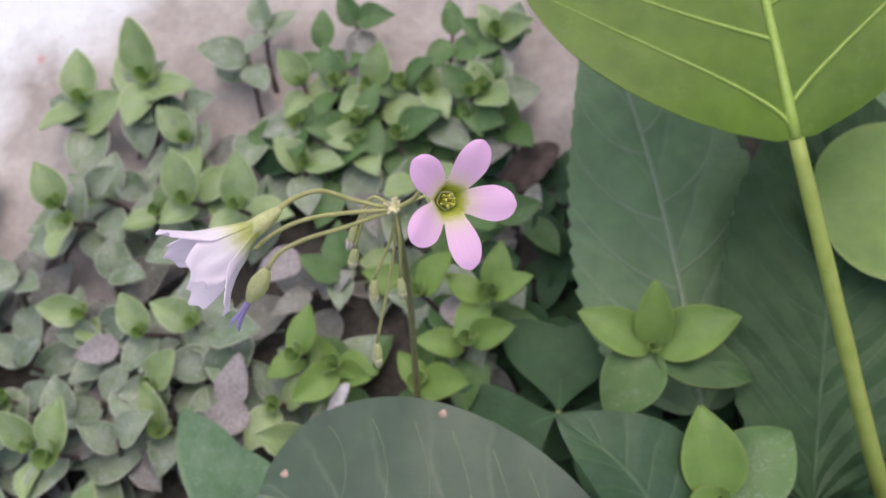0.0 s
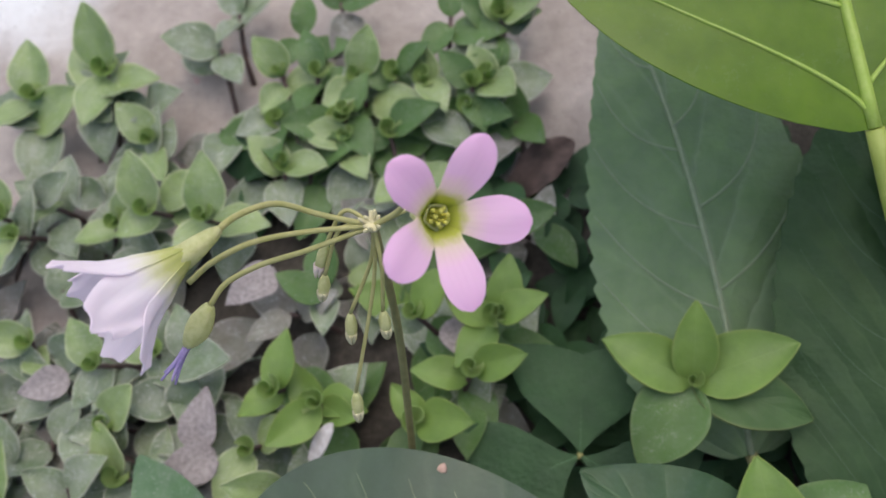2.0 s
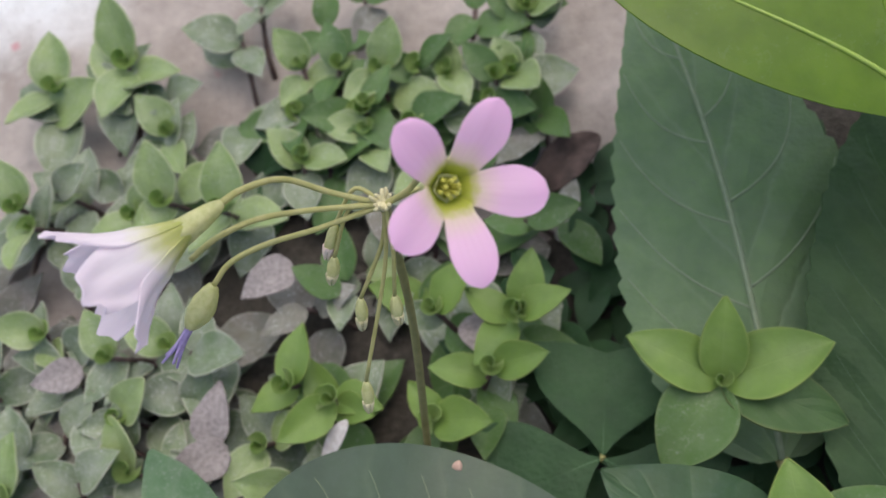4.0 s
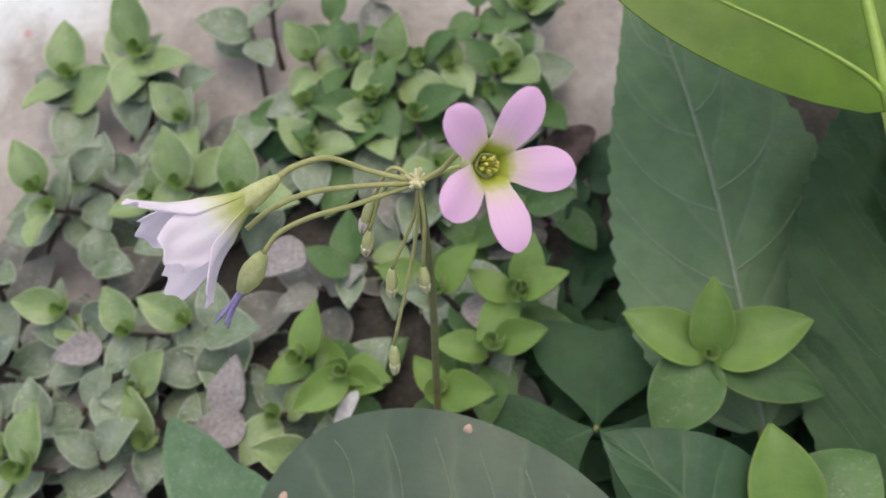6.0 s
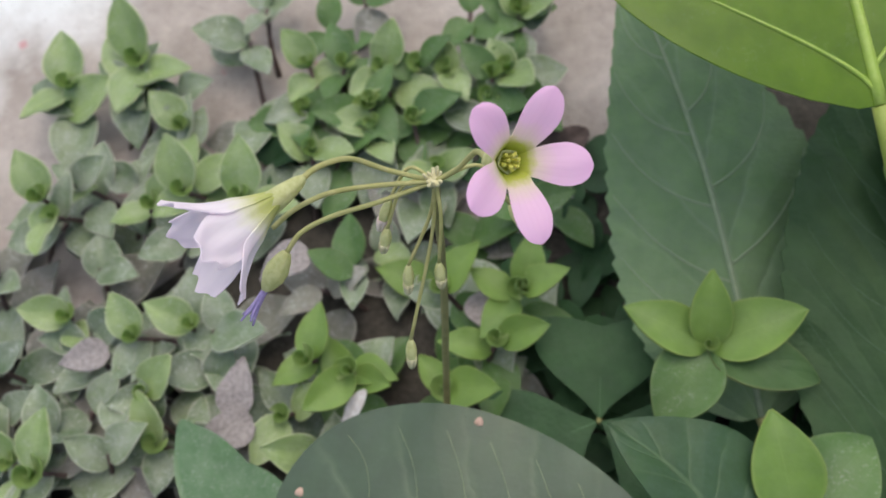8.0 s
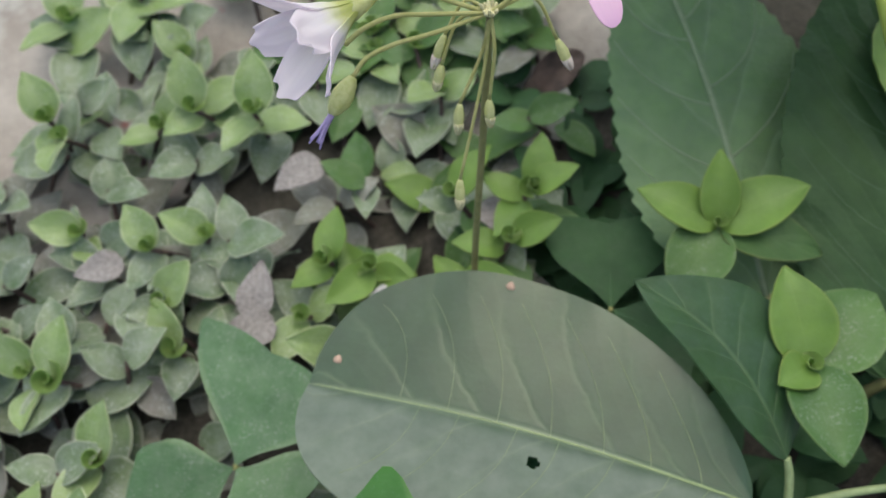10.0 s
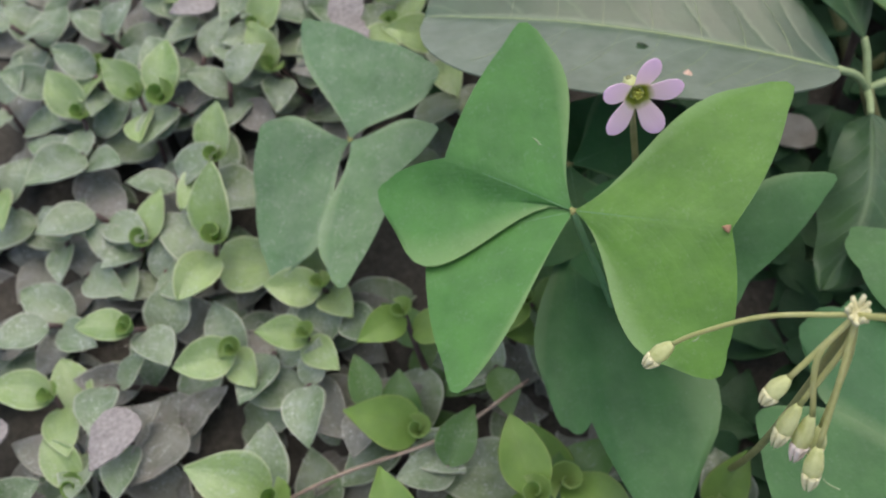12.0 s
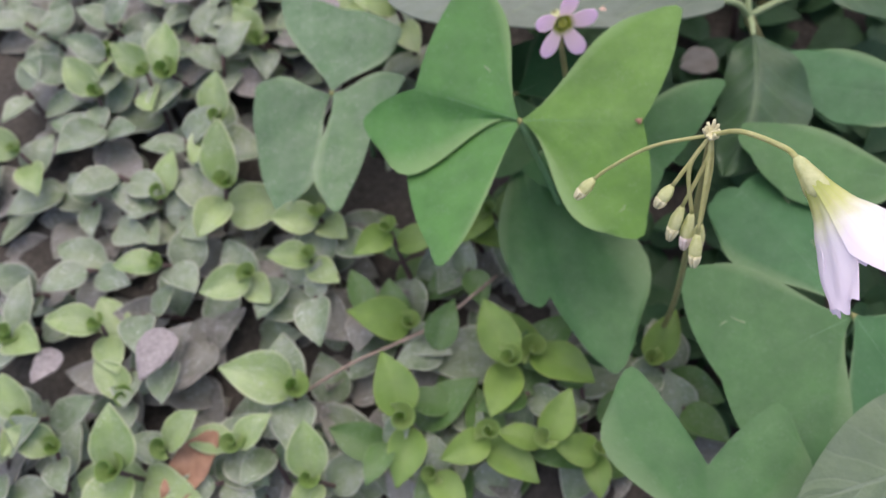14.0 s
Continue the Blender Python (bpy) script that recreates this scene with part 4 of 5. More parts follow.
# ---- wood sorrel leaves: three leaflets with two lobes each ----
def leaflet_mesh(name, one, cleft, other, swell=(0.10, 0.10), rim=0.05, round_off=0.80, seed=0, wave=0.006, fold=0.02, bite=None):
    """A fishtail leaflet from the origin. one and other: the tips of its two lobes, anticlockwise first; cleft: the bottom of the notch between them; swell: how far its two straight sides bulge out; bite: the middle and radius of a hole eaten into its rim."""
    one, cleft, other = Vector(one), Vector(cleft), Vector(other)
    rng = random.Random(seed)
    ph = rng.uniform(0, 6.28)
    nu, nv = 14, 14
    grid, uv = [], []
    for i in range(nu + 1):
        u = max(i / nu, 0.015)
        row, urow = [], []
        for j in range(2 * nv + 1):
            v = j / nv - 1
            e = abs(v)
            tip, bulge = (one, swell[0]) if v < 0 else (other, swell[1])
            across = Vector((-tip.y, tip.x, 0)) * (1 if v < 0 else -1)
            shoulder = tip * round_off + across * bulge * 4 * round_off * (1 - round_off)
            near = cleft.lerp(tip, 0.80)
            out = (cleft + tip).normalized() * tip.length
            if e < 0.68:
                k = e / 0.68
                p = cleft.lerp(near, k) + out * rim * (4 * k * (1 - k)) * 0.8
            else:
                k = (e - 0.68) / 0.32
                p = near * (1 - k) ** 2 + tip * 1.04 * 2 * k * (1 - k) + shoulder * k * k
            p = p * u
            # the sides between the heart and the shoulder swell outward
            p += across * bulge * 4 * (u * round_off) * (1 - u) * (u - 0.28) * 1.9 * e ** 3
            if bite:
                away = p.xy - Vector(bite[0]).xy
                if away.length < bite[1]:
                    edge = away.normalized() * bite[1] * (1 + 0.07 * math.sin(9 * math.atan2(away.y, away.x)))
                    p.x, p.y = bite[0][0] + edge.x, bite[0][1] + edge.y
            p.z += fold * p.xy.length * e * (1 - 0.5 * u) - 0.03 * tip.length * u * u
            p.z += wave * tip.length * u * math.sin(5 * v + ph + 3 * u)
            row.append(tuple(p))
            urow.append((0.5 + v / 2, u))
        grid.append(row)
        uv.append(urow)
    return sheet(name, grid, uv, 0.0003)


def sorrel_leaf(label, foot, heart, leaflets, mat=SORREL, scratches=0):
    """leaflets: rows of one lobe's tip, the cleft, the other lobe's tip and, where the sides swell otherwise, by how much, and the middle and radius of a bite."""
    thing = empty("wood_sorrel_leaf", foot, label, "leaf", "three-part leaves of the wood sorrel")
    f, h = Vector(foot), Vector(heart)
    put(link_mesh("stalk", tube("stalk", [f, f.lerp(h, 0.5) + Vector((0.004, -0.002, 0)), h - Vector((0, 0, 0.0004))], 0.0009, 0.0008, 6, 7), SORREL_VEIN, thing), Matrix(), thing)
    put(link_mesh("leaf_joint", lathe("leaf_joint", [(0.0002, -0.0007), (0.0008, -0.0004), (0.0009, 0.0), (0.0004, 0.0003)], 10, 3, 0.3), JOINT, thing), Matrix.Translation(h + Vector((0, 0, 0.0006))) @ pose(0, 0, 0, 90, 0, 0), thing)
    for k, (one, cleft, other, *more) in enumerate(leaflets):
        eaten = (Vector(more[1]) - h, more[2]) if len(more) > 1 else None
        me = leaflet_mesh("leaflet", Vector(one) - h, Vector(cleft) - h, Vector(other) - h, more[0] if more else (0.10, 0.10), seed=int(abs(h.x * 1e4)) + k, bite=eaten)
        leaf = put(link_mesh("leaflet", me, mat, thing), Matrix.Translation(h + Vector((0, 0, 0.0004 * (k % 3)))), thing)
        vein(leaf, "midrib", SORREL_VEIN, (0.02, 0.0), (0.97, 0.0), 0.00015, 0.00008, 0.0, 14, 14, -0.00011)
        for n in range(scratches):
            rng = random.Random(n * 5 + k)
            u, v = rng.uniform(0.35, 0.85), rng.uniform(-0.8, 0.8)
            vein(leaf, "scratch", VEIN, (u, v), (u + rng.uniform(0.02, 0.08), v + rng.uniform(-0.08, 0.08)), 0.00022, 0.0001, 0.01, 14, 14, 0.0)
    return thing


def hidden_leaflets(heart, *rows):
    """Plain leaflets for a leaf of which little shows: rows of heading, reach and rise in metres at the tips."""
    h, made = Vector(heart), []
    for heading, reach, rise in rows:
        at = lambda turn, r: h + Vector((r * math.cos(radians(heading + turn)), r * math.sin(radians(heading + turn)), rise))
        made.append((at(36, reach), at(0, reach * 0.74), at(-36, reach)))
    return made


bright = sorrel_leaf("large bright green three-part sorrel leaf with fishtail leaflets", (-0.050, -0.070, -0.001), (-0.0616, -0.0452, 0.0851),
            [((-0.0935, -0.0835, 0.0870), (-0.0945, -0.0438, 0.0792), (-0.1030, -0.0250, 0.0765), (0.03, 0.02)),
             ((-0.1052, -0.0280, 0.0790), (-0.0872, -0.0280, 0.0880), (-0.0645, -0.0008, 0.0985), (0.36, 0.12)),
             ((-0.0114, -0.0296, 0.1000), (-0.0320, -0.0579, 0.0930), (-0.0388, -0.0871, 0.0810), (0.12, 0.18))], scratches=1)
put(link_mesh("brown_mark", lathe("brown_mark", [(0.0002, -0.0002), (0.0009, 0.0), (0.0007, 0.0003), (0.0002, 0.0004)], 9, 3, 0.3), DRY, bright, "small brown scar in the cleft"), Matrix.Translation((-0.0330, -0.0578, 0.0932)) @ pose(0, 0, 0, 90, 0, 30), bright)
sorrel_leaf("dusty green three-part sorrel leaf low in the ground cover", (-0.108, 0.000, -0.001), (-0.1147, 0.0085, 0.0378),
            [((-0.1416, -0.0306, 0.0350), (-0.1424, -0.0048, 0.0420), (-0.1383, 0.0140, 0.0480), (0.14, 0.16)),
             ((-0.0878, 0.0070, 0.0400), (-0.1012, -0.0056, 0.0420), (-0.1212, -0.0416, 0.0450), (0.14, 0.14)),
             ((-0.1254, 0.0514, 0.0420), (-0.1041, 0.0376, 0.0430), (-0.0847, 0.0241, 0.0420), (0.08, 0.12))], mat=DUSTY)
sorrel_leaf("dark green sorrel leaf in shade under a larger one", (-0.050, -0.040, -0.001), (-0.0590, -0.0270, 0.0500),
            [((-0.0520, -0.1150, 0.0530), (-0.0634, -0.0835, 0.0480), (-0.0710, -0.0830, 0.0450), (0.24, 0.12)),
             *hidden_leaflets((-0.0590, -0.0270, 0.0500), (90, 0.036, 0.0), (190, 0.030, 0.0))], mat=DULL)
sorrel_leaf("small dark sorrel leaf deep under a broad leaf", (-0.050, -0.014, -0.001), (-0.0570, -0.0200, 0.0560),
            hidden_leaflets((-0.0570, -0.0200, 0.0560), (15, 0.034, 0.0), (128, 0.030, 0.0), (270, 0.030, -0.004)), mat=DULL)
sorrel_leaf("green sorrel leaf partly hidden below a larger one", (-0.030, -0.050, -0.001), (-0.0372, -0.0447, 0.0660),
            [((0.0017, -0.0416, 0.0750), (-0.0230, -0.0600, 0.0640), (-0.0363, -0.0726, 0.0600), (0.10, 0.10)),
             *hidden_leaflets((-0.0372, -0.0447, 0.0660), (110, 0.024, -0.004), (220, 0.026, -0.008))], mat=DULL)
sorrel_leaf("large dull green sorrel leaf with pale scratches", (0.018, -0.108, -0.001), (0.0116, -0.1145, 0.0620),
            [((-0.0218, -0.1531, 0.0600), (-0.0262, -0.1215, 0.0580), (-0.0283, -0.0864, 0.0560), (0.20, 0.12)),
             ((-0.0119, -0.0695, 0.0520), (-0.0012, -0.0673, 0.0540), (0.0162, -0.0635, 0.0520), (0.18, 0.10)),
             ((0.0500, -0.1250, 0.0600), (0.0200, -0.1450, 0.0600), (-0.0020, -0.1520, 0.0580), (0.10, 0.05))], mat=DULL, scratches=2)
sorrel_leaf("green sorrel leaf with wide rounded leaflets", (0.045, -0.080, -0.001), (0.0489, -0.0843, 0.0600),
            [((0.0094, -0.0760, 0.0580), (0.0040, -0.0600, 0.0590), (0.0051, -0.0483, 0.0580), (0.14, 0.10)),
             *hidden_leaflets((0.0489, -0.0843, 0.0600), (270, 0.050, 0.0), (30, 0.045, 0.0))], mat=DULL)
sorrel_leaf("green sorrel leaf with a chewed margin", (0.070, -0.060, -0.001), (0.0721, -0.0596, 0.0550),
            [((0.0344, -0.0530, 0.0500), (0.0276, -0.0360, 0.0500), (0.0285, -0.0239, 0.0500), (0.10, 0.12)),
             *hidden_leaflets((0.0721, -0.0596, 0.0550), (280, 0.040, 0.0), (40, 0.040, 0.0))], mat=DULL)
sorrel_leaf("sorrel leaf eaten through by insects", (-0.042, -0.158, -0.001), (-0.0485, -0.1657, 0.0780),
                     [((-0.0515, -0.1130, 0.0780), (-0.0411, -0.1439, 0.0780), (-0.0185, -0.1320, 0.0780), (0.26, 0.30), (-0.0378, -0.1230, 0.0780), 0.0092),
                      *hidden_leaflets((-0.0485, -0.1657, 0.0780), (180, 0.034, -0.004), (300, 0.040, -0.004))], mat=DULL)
# its deep shade is coloured into the blade by DARK
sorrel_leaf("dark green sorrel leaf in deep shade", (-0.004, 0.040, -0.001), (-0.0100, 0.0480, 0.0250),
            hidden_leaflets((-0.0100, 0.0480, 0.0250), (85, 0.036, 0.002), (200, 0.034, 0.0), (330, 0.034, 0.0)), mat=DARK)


# ---- flowers ----
def petal_mesh(name, radius, depth, tube_r, flare):
    """One petal of a funnel flower about +z: from the tube at the origin out to the radius at the depth."""
    grid, uv = [], []
    nu, nv = 16, 5
    for i in range(nu + 1):
        u = i / nu
        r = tube_r * (0.6 + 0.9 * min(1, u / 0.35)) + (radius - tube_r * 1.5) * max(0.0, (u - 0.22) / 0.78) ** flare
        wide = r * 0.80 * (1 - 0.62 * max(0.0, (u - 0.55) / 0.45) ** 1.2)
        row, urow = [], []
        for j in range(2 * nv + 1):
            v = j / nv - 1
            h = depth * u ** 0.9 * (1 + 0.05 * math.sin(6 * v + 1.2) * max(0.0, u - 0.75) / 0.25)
            row.append((v * wide, r - 0.33 * wide * v * v, h - 0.45 * u * u * wide * v * v + 0.14 * wide * math.sin(7 * v + 5 * u)))
            urow.append((0.5 + v / 2, u))
        grid.append(row)
        uv.append(urow)
    return sheet(name, grid, uv, 0.00022)


def turned(me):
    """A turned form set up from +y to +z."""
    for v in me.vertices:
        v.co = Vector((v.co.x, -v.co.z, v.co.y))
    return me


def aim(at, axis, spin=0.0):
    return Matrix.Translation(at) @ Vector(axis).to_track_quat("Z", "Y").to_matrix().to_4x4() @ pose(0, 0, 0, 0, 0, spin)


def flower(thing, at, axis, radius, depth, petals, flare=1.3, tube_r=0.0016, spin=0.0, calyx=0.006, label=""):
    """A five-petalled funnel: a green calyx with the petals and stamens under it."""
    m = aim(at, axis, spin)
    body = turned(lathe("flower", [(0.0006, -calyx), (0.0011, -calyx * 0.8), (0.0016, -calyx * 0.35), (tube_r * 0.82, depth * 0.04), (tube_r * 0.80, depth * 0.10)], 15, 5, 0.10))
    cup = put(link_mesh("flower", body, SEPAL, thing, label), m, thing)
    me = petal_mesh("petal", radius, depth, tube_r, flare)
    me.materials.append(petals)
    for k in range(5):
        p = link_mesh("petal", me, None, cup)
        p.matrix_basis = pose(0, 0, 0, 0, 0, 72 * k + (k % 2) * 5 - 2) @ pose(0, 0, 0.00012 * (k % 3), 3 * (k % 3 - 1)) @ Matrix.Scale((1.0, 0.96, 1.03, 0.97, 1.02)[k], 4)
    for k in range(5):
        q = radians(72 * k + 30)
        s = tube("stamen", [(0.0003 * math.cos(q), 0.0003 * math.sin(q), 0), (0.0006 * math.cos(q), 0.0006 * math.sin(q), depth * 0.22), (0.0009 * math.cos(q), 0.0009 * math.sin(q), depth * 0.28)], 0.00014, 0.0003, 3, 5)
        link_mesh("stamen", s, ANTHER, cup)
    return cup


def open_petal(name, radius, depth, throat, width, seed):
    """One petal of an open flower about +z: a claw up the throat, then a broad rounded limb spreading outward."""
    rng = random.Random(seed)
    twist, bent = rng.uniform(-0.10, 0.10), rng.uniform(-0.0003, 0.0005)
    grid, uv = [], []
    nu, nv = 22, 6
    for i in range(nu + 1):
        u = i / nu
        k = max(0.0, (u - 0.26) / 0.74)
        r = throat * (0.35 + 0.65 * min(1.0, u / 0.30)) + (radius - throat) * k
        h = depth * (0.50 * min(1.0, u / 0.30) ** 0.9 + 0.50 * math.sin(math.pi / 2 * k)) - 0.0004 * k ** 3 + bent * k * k
        wide = throat * 0.80 * (0.4 + 0.6 * min(1.0, u / 0.28))
        limb = width / 2 * (0.56 + 0.44 * math.sin(math.pi / 2 * min(1.0, k / 0.62)))
        wide = wide * (1 - min(1.0, k / 0.12)) + limb * min(1.0, k / 0.12)
        if k > 0.50:
            wide *= math.sqrt(max(0.0, 1 - ((k - 0.50) / 0.503) ** 2.1)) + 0.01
        row, urow = [], []
        for j in range(2 * nv + 1):
            v = j / nv - 1
            x = v * wide + twist * k * k * radius * 0.25
            y = r - 0.22 * wide * v * v * (1 - k)
            z = h - 0.10 * wide * v * v + twist * wide * v * k + 0.04 * wide * math.sin(4 * v + 3 * u + seed)
            row.append((x, y, z))
            urow.append((0.5 + v / 2, u))
        grid.append(row)
        uv.append(urow)
    return sheet(name, grid, uv, 0.00022)


def open_flower(thing, at, axis, radius, depth, width, petals, spin=0.0, label=""):
    """An open five-petalled flower: a green calyx, a funnel throat, stamens and a separate mesh for each petal."""
    m = aim(at, axis, spin)
    throat = radius * 0.25
    body = turned(lathe("flower", [(0.0006, -0.0045), (0.0013, -0.0036), (0.0018, -0.0016), (throat * 0.55, depth * 0.05), (throat * 0.62, depth * 0.30), (throat * 0.55, depth * 0.30), (throat * 0.3, depth * 0.02)], 15, 5, 0.10))
    cup = put(link_mesh("flower", body, SEPAL, thing, label), m, thing)
    link_mesh("throat", turned(lathe("throat", [(0.0003, depth * 0.05), (throat * 0.40, depth * 0.14), (throat * 0.62, depth * 0.24), (throat * 0.58, depth * 0.25), (throat * 0.36, depth * 0.16), (0.0003, depth * 0.12)], 15, 5, 0.06)), THROAT, cup)
    for k in range(5):
        me = open_petal("petal", radius * (1.0, 0.95, 1.04, 0.97, 1.02)[k], depth, throat, width * (1.0, 1.04, 0.97, 1.03, 0.98)[k], k + 3)
        me.materials.append(petals)
        link_mesh("petal", me, None, cup).matrix_basis = pose(0, 0, 0.00010 * (k % 3), 0, 0, 72 * k + (k % 2) * 4 - 2)
    for k in range(10):
        q, out, top = radians(36 * k + 10), throat * (0.30 if k % 2 else 0.42), depth * (0.46 if k % 2 else 0.36)
        link_mesh("stamen", tube("stamen", [(0.0003 * math.cos(q), 0.0003 * math.sin(q), 0), (out * 0.7 * math.cos(q), out * 0.7 * math.sin(q), top * 0.6), (out * math.cos(q), out * math.sin(q), top), (out * 1.1 * math.cos(q), out * 1.1 * math.sin(q), top + 0.0003)], 0.00012, 0.00034, 3, 5), ANTHER, cup)
    return cup


def bud(thing, at, toward, length, radius, mat=SEPAL, tip=TAN, name="bud", label=""):
    m = span(at, Vector(at) + Vector(toward))
    body = lathe(name, [(radius * 0.35, 0), (radius * 0.62, length * 0.14), (radius * 0.92, length * 0.42), (radius * 0.88, length * 0.64), (radius * 0.55, length * 0.86), (radius * 0.15, length)], 15, 5, 0.14)
    b = put(link_mesh(name, body, mat, thing, label), m, thing)
    for k in range(5 if tip else 0):
        q = 72 * k + 20
        spike = tube("bud_tip", [(radius * 0.55 * math.cos(radians(q)), length * 0.72, radius * 0.55 * math.sin(radians(q))), (radius * 0.55 * math.cos(radians(q)), length * 0.95, radius * 0.55 * math.sin(radians(q))),
                                 (radius * 0.30 * math.cos(radians(q + 15)), length * 1.14, radius * 0.30 * math.sin(radians(q + 15)))], radius * 0.52, radius * 0.1, 2, 5)
        link_mesh("bud_tip", spike, tip, b)
    return b


# first flower head
head = empty("flower_head", (-0.052, 0.012, 0.0), "wood sorrel flower head with pink flower and drooping buds", "flower")
UMBEL = Vector((-0.0374, 0.0710, 0.1389))
stalk(head, [(-0.052, 0.012, -0.001), (-0.0500, 0.0330, 0.036), (-0.0462, 0.0510, 0.0680), (-0.0415, 0.0640, 0.1020), UMBEL], 0.0009, 0.0008, STALK, "flower_stalk")
AXIS1 = Vector((0.54, -0.43, 0.72)).normalized()
C1 = Vector((-0.0225, 0.0615, 0.1640)) - AXIS1 * 0.0030
open_flower(head, C1, AXIS1, 0.0112, 0.0078, 0.0061, PINK, 2.0, label="open pink five-petalled flower with a green throat")
stalk(head, [UMBEL, (-0.0328, 0.0712, 0.1430), (-0.0290, 0.0705, 0.1500), C1 - AXIS1 * 0.004], 0.00045, 0.00052, PALE_STALK, "flower_stem")
C2 = Vector((-0.0566, 0.0651, 0.1553))
AXIS2 = Vector((-0.0134, -0.0131, 0.0047)).normalized()
flower(head, C2 + AXIS2 * 0.0050, AXIS2, 0.0092, 0.0155, WHITE, 1.8, 0.0023, 40.0, 0.006, label="pale lilac funnel flower seen from its side")
stalk(head, [UMBEL, (-0.0449, 0.0720, 0.1425), (-0.0505, 0.0723, 0.1475), (-0.0545, 0.0690, 0.1520), C2], 0.00045, 0.00052, PALE_STALK, "flower_stem")
stalk(head, [UMBEL, (-0.0478, 0.0693, 0.1425), (-0.0543, 0.0664, 0.1470), (-0.0593, 0.0630, 0.1490), (-0.0628, 0.0600, 0.1490)], 0.00045, 0.00045, PALE_STALK, "flower_stem")
BUD = Vector((-0.0630, 0.0590, 0.1405))
stalk(head, [UMBEL, (-0.0475, 0.0675, 0.1395), (-0.0551, 0.0651, 0.1405), (-0.0603, 0.0622, 0.1412), BUD], 0.00045, 0.00045, PALE_STALK, "flower_stem")
fading = bud(head, BUD, (-0.0075, -0.0097, -0.0043), 0.0082, 0.0021, label="closed pale green seed bud with a withered lilac tail", tip=None)
for k in range(5):
    q = radians(72 * k)
    link_mesh("withered_petal", tube("withered_petal", [(0, 0.0066, 0), (0.0004 * math.cos(q), 0.0105, 0.0004 * math.sin(q)), (0.0013 * math.cos(q), 0.0135 + 0.0008 * (k % 2), 0.0013 * math.sin(q))], 0.0006, 0.00018, 3, 5), WITHERED, fading)
for at, over, length, tint in (((-0.0448, 0.0610, 0.1245), (0.0015, 0.0015, 0.0), 0.0050, TAN), ((-0.0462, 0.0495, 0.1145), (0.0020, 0.0040, 0.002), 0.0052, TAN), ((-0.0463, 0.0700, 0.1350), (0.0, 0.003, 0.003), 0.0056, BUD_PINK),
                               ((-0.0390, 0.0610, 0.1250), (0.001, 0.0, 0.002), 0.0045, TAN), ((-0.0252, 0.0692, 0.1310), (0.002, 0.003, 0.0045), 0.0054, BUD_PINK), ((-0.0475, 0.0660, 0.1310), (-0.001, 0.003, 0.002), 0.0042, TAN)):
    a = Vector(at)
    stalk(head, [UMBEL, UMBEL.lerp(a, 0.5) + Vector(over), a], 0.00036, 0.00034, PALE_STALK, "bud_stem")
    bud(head, a, (a - UMBEL).normalized() * 0.4 + Vector((0, -0.4, -0.5)), length * 1.15, 0.0011, tip=tint)
for k in range(11):
    q = radians(33 * k)
    put(link_mesh("bract", tube("bract", [UMBEL, UMBEL + Vector((0.0010 * math.cos(q), 0.0010 * math.sin(q), 0.0006)), UMBEL + Vector(((0.0012 + 0.0003 * (k % 3)) * math.cos(q), (0.0012 + 0.0003 * (k % 4)) * math.sin(q), 0.0013 + 0.0005 * (k % 3)))], 0.0007, 0.0003, 2, 5), TAN, head), Matrix(), head)

# second flower head
head2 = empty("flower_head", (-0.031, -0.096, 0.0), "wood sorrel flower head with a pale hanging flower and small buds", "flower")
UMBEL2 = Vector((-0.0375, -0.0950, 0.1550))
stalk(head2, [(-0.031, -0.096, -0.001), (-0.0325, -0.0985, 0.06), (-0.036, -0.0975, 0.12), UMBEL2], 0.0008, 0.0007, STALK, "flower_stalk")
stalk(head2, [UMBEL2, (-0.0470, -0.0920, 0.1500), (-0.0545, -0.0910, 0.1430), (-0.0575, -0.0910, 0.1395)], 0.00036, 0.00034, PALE_STALK, "bud_stem")
bud(head2, (-0.0575, -0.0910, 0.1395), (-0.0045, -0.002, -0.003), 0.0048, 0.0013)
C3 = Vector((-0.0295, -0.1140, 0.1690))
AXIS3 = Vector((0.30, -0.80, -0.25)).normalized()
stalk(head2, [UMBEL2, (-0.0345, -0.0985, 0.1610), (-0.0310, -0.1060, 0.1670), C3 - AXIS3 * 0.004], 0.00045, 0.00052, PALE_STALK, "flower_stem")
flower(head2, C3, AXIS3, 0.0104, 0.0195, WHITE, 1.3, 0.0027, 0.0, 0.005, label="pale hanging funnel flower")
for at, length, tint in (((-0.0440, -0.1030, 0.1440), 0.0058, TAN), ((-0.0425, -0.1045, 0.1430), 0.0060, BUD_PINK), ((-0.0425, -0.1085, 0.1420), 0.0052, TAN), ((-0.0405, -0.1055, 0.1390), 0.0045, TAN), ((-0.0455, -0.1000, 0.1480), 0.0040, TAN)):
    a = Vector(at)
    stalk(head2, [UMBEL2, UMBEL2.lerp(a, 0.5) + Vector((0.0022 * math.sin(a.y * 2e3), 0.0012, 0.002)), a], 0.00042, 0.00040, PALE_STALK, "bud_stem")
    bud(head2, a, (a - UMBEL2), length * 1.15, 0.0013, tip=tint)
for k in range(11):
    q = radians(33 * k)
    put(link_mesh("bract", tube("bract", [UMBEL2, UMBEL2 + Vector((0.0010 * math.cos(q), 0.0010 * math.sin(q), 0.0006)), UMBEL2 + Vector(((0.0012 + 0.0003 * (k % 3)) * math.cos(q), (0.0012 + 0.0003 * (k % 4)) * math.sin(q), 0.0013 + 0.0005 * (k % 3)))], 0.0007, 0.0003, 2, 5), TAN, head2), Matrix(), head2)

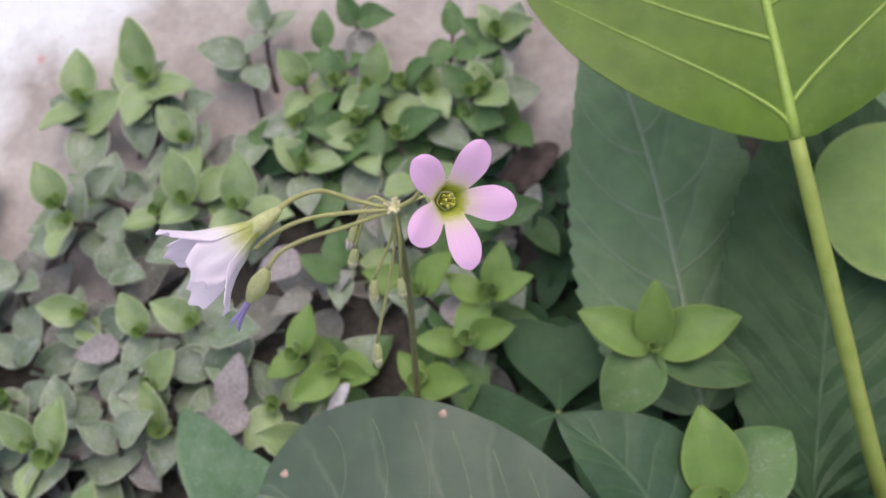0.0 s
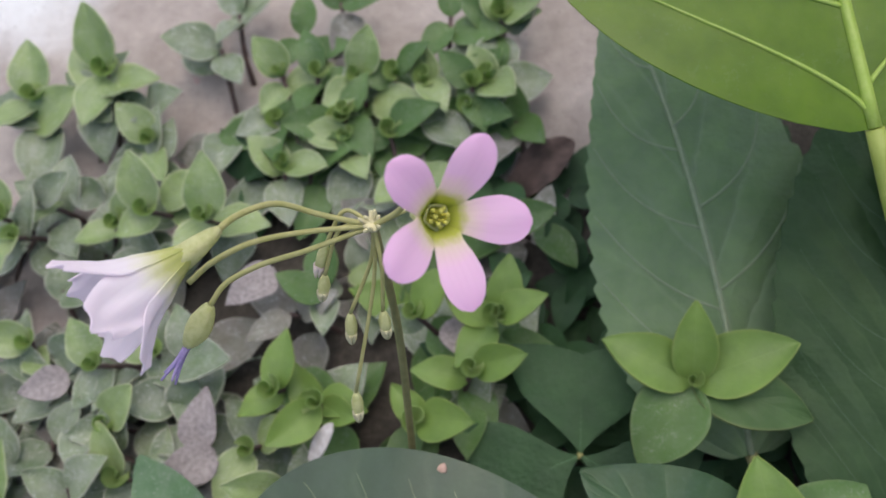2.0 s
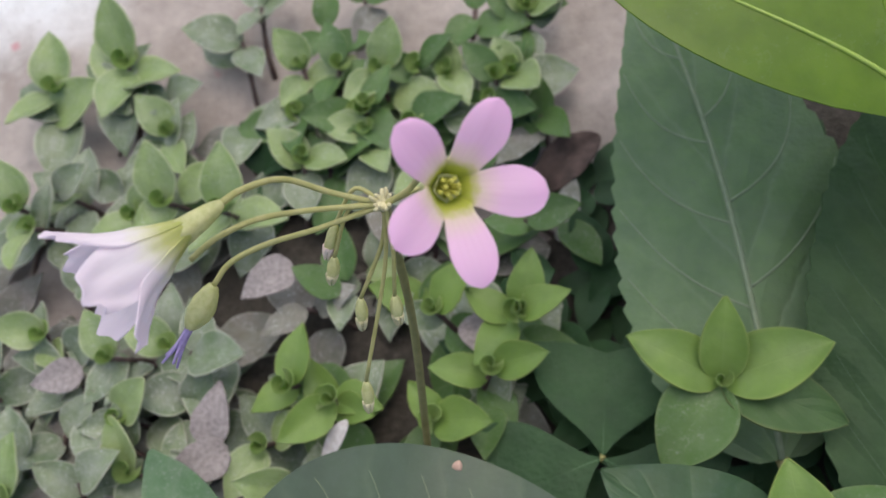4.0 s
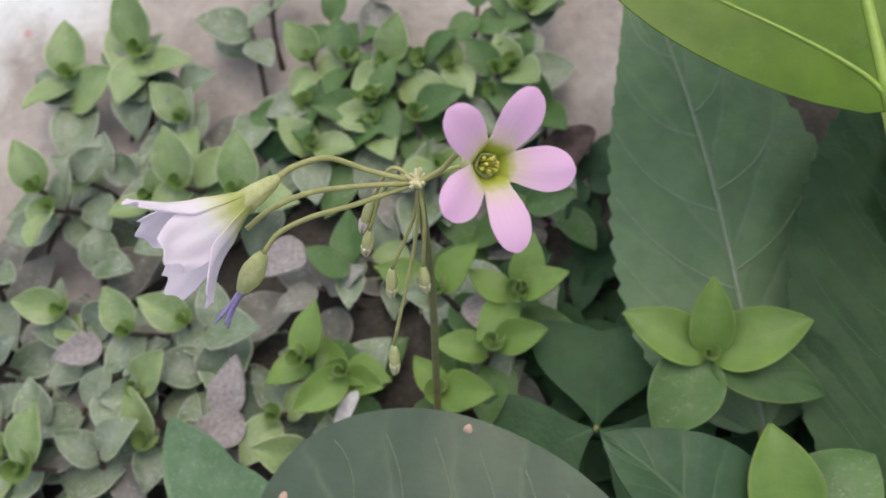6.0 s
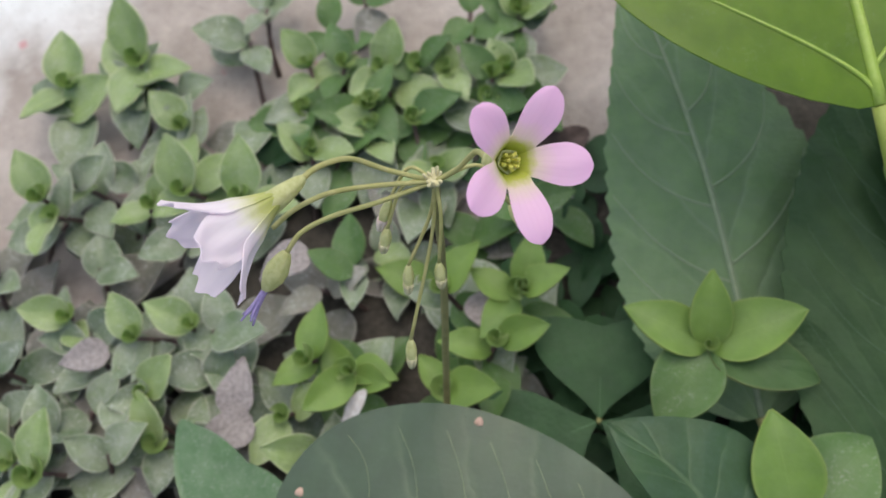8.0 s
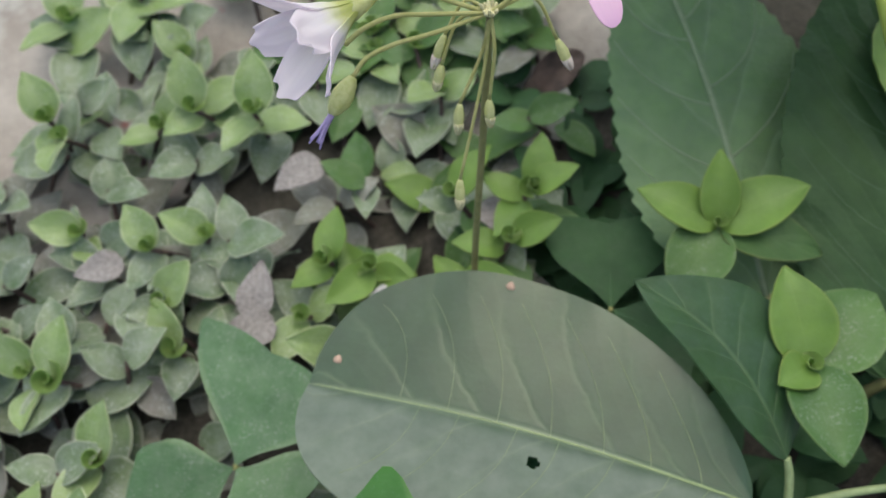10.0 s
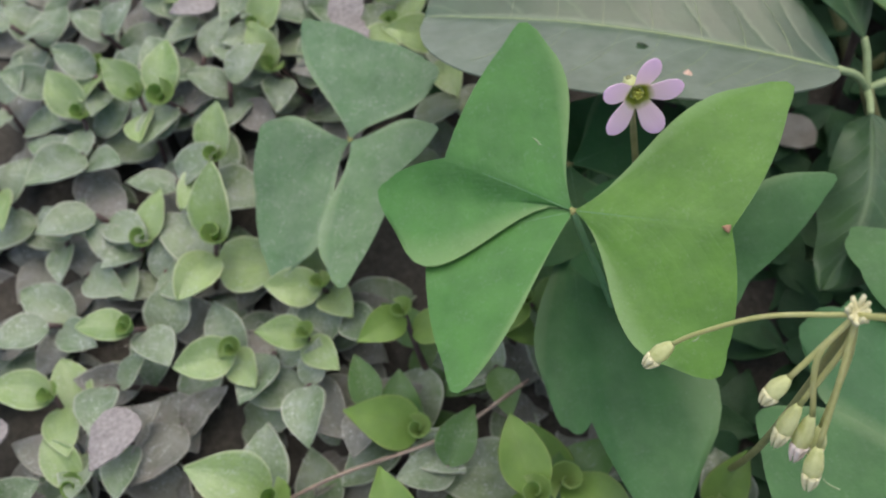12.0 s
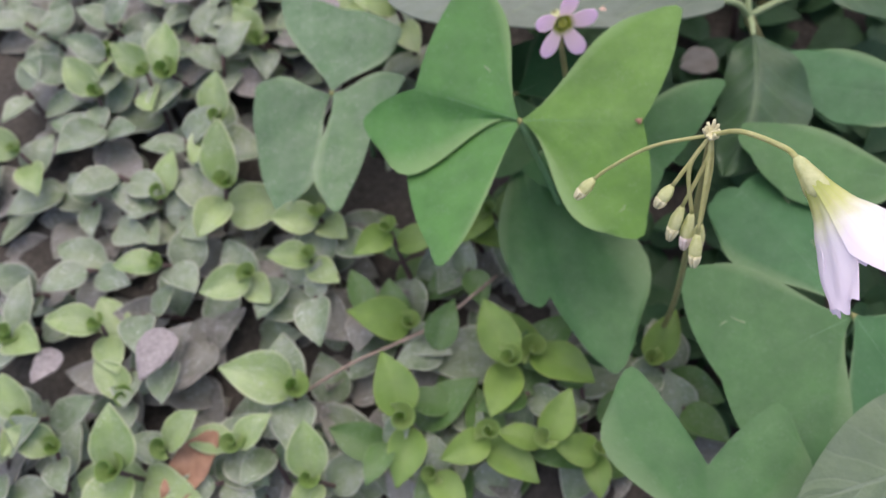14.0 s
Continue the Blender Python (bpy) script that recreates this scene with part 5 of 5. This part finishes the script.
# small single flower
head3 = empty("flower_head", (-0.038, -0.036, 0.0), "single small pink sorrel flower under a broad dark leaf", "flower")
AXIS4 = Vector((0.12, -0.88, 0.42)).normalized()
C4 = Vector((-0.0450, -0.0285, 0.1000)) - AXIS4 * 0.003
stalk(head3, [(-0.038, -0.036, -0.001), (-0.042, -0.036, 0.05), (-0.0455, -0.030, 0.088), (-0.0460, -0.0240, 0.0985), C4 - AXIS4 * 0.004], 0.0009, 0.0006, STALK, "flower_stalk")
open_flower(head3, C4, AXIS4, 0.0096, 0.0052, 0.0050, LILAC, 200.0, label="small open pink flower")


# ---- litter ----
runner = empty("runner_stem", (-0.150, -0.088, 0.020), "thin tan creeping runner across the ground cover", "stem")
stalk(runner, [(-0.150, -0.088, 0.020), (-0.128, -0.083, 0.027), (-0.100, -0.078, 0.029), (-0.076, -0.066, 0.026)], 0.00055, 0.00055, RUNNER, "stem", 0.08)
dry = empty("dry_leaf", (-0.186, -0.101, 0.012), "fallen reddish-brown dry leaf lying on the ground cover", "leaf")
broad_leaf("dry_blade", dry, DRY, (-0.1925, -0.1120, 0.0255), (-0.1735, -0.0935, 0.0275), 0.012, low=0.6, high=0.6, arch=0.05, left=0.2, right=0.15, wave=0.03)
brown = empty("dry_leaf", (-0.017, 0.138, 0.0), "curled dark brown dead leaf on the concrete beside a serrated leaf", "leaf")
broad_leaf("dry_blade", brown, DEAD, (-0.027, 0.130, 0.004), (-0.007, 0.147, 0.008), 0.013, low=0.6, high=0.6, arch=0.08, left=0.5, right=0.4, wave=0.03)
fallen = empty("fallen_petal", (-0.074, 0.0555, 0.030), "fallen whitish petal caught among leaves", "petal")
broad_leaf("petal", fallen, FALLEN, (-0.080, 0.047, 0.033), (-0.0735, 0.0570, 0.037), 0.0042, low=0.6, high=0.5, arch=0.05, left=0.4, right=0.3, wave=0.02, nu=10, nv=3)
heart = empty("withered_leaf", (0.014, -0.003, 0.012), "withered pale tan leaf on dark soil", "leaf")
broad_leaf("withered_blade", heart, PEBBLE, (0.010, 0.002, 0.014), (0.019, -0.008, 0.018), 0.012, low=0.4, high=0.5, arch=0.06, left=0.2, right=0.2, wave=0.02, nu=12, nv=4)


def bleached_leaf(at, turn, length):
    """An old pale leaf lying loose among the shoots."""
    x, y, z = at
    thing = empty("bleached_leaf", (x, y, z), "old bleached grey-pink leaf lying among the ground cover", "leaf", "bleached leaves in the ground cover")
    along = Vector((math.cos(radians(turn)), math.sin(radians(turn)), 0.15)) * length / 2
    broad_leaf("pale_blade", thing, BLEACHED, Vector(at) - along, Vector(at) + along, length * 0.68, low=0.45, high=0.95, arch=0.05, left=0.15, right=0.28, wave=0.02, nu=14, nv=4, seed=int(turn))


bleached_leaf((-0.0401, 0.0807, 0.0230), 300, 0.016)
bleached_leaf((-0.1115, 0.0602, 0.0330), 80, 0.017)
bleached_leaf((-0.1144, 0.0468, 0.0340), 200, 0.017)
bleached_leaf((-0.1009, 0.0978, 0.0300), 215, 0.017)
bleached_leaf((-0.1621, 0.0718, 0.0300), 195, 0.015)
bleached_leaf((-0.1880, -0.0660, 0.0330), 235, 0.018)
bleached_leaf((-0.2260, -0.0590, 0.0280), 225, 0.013)
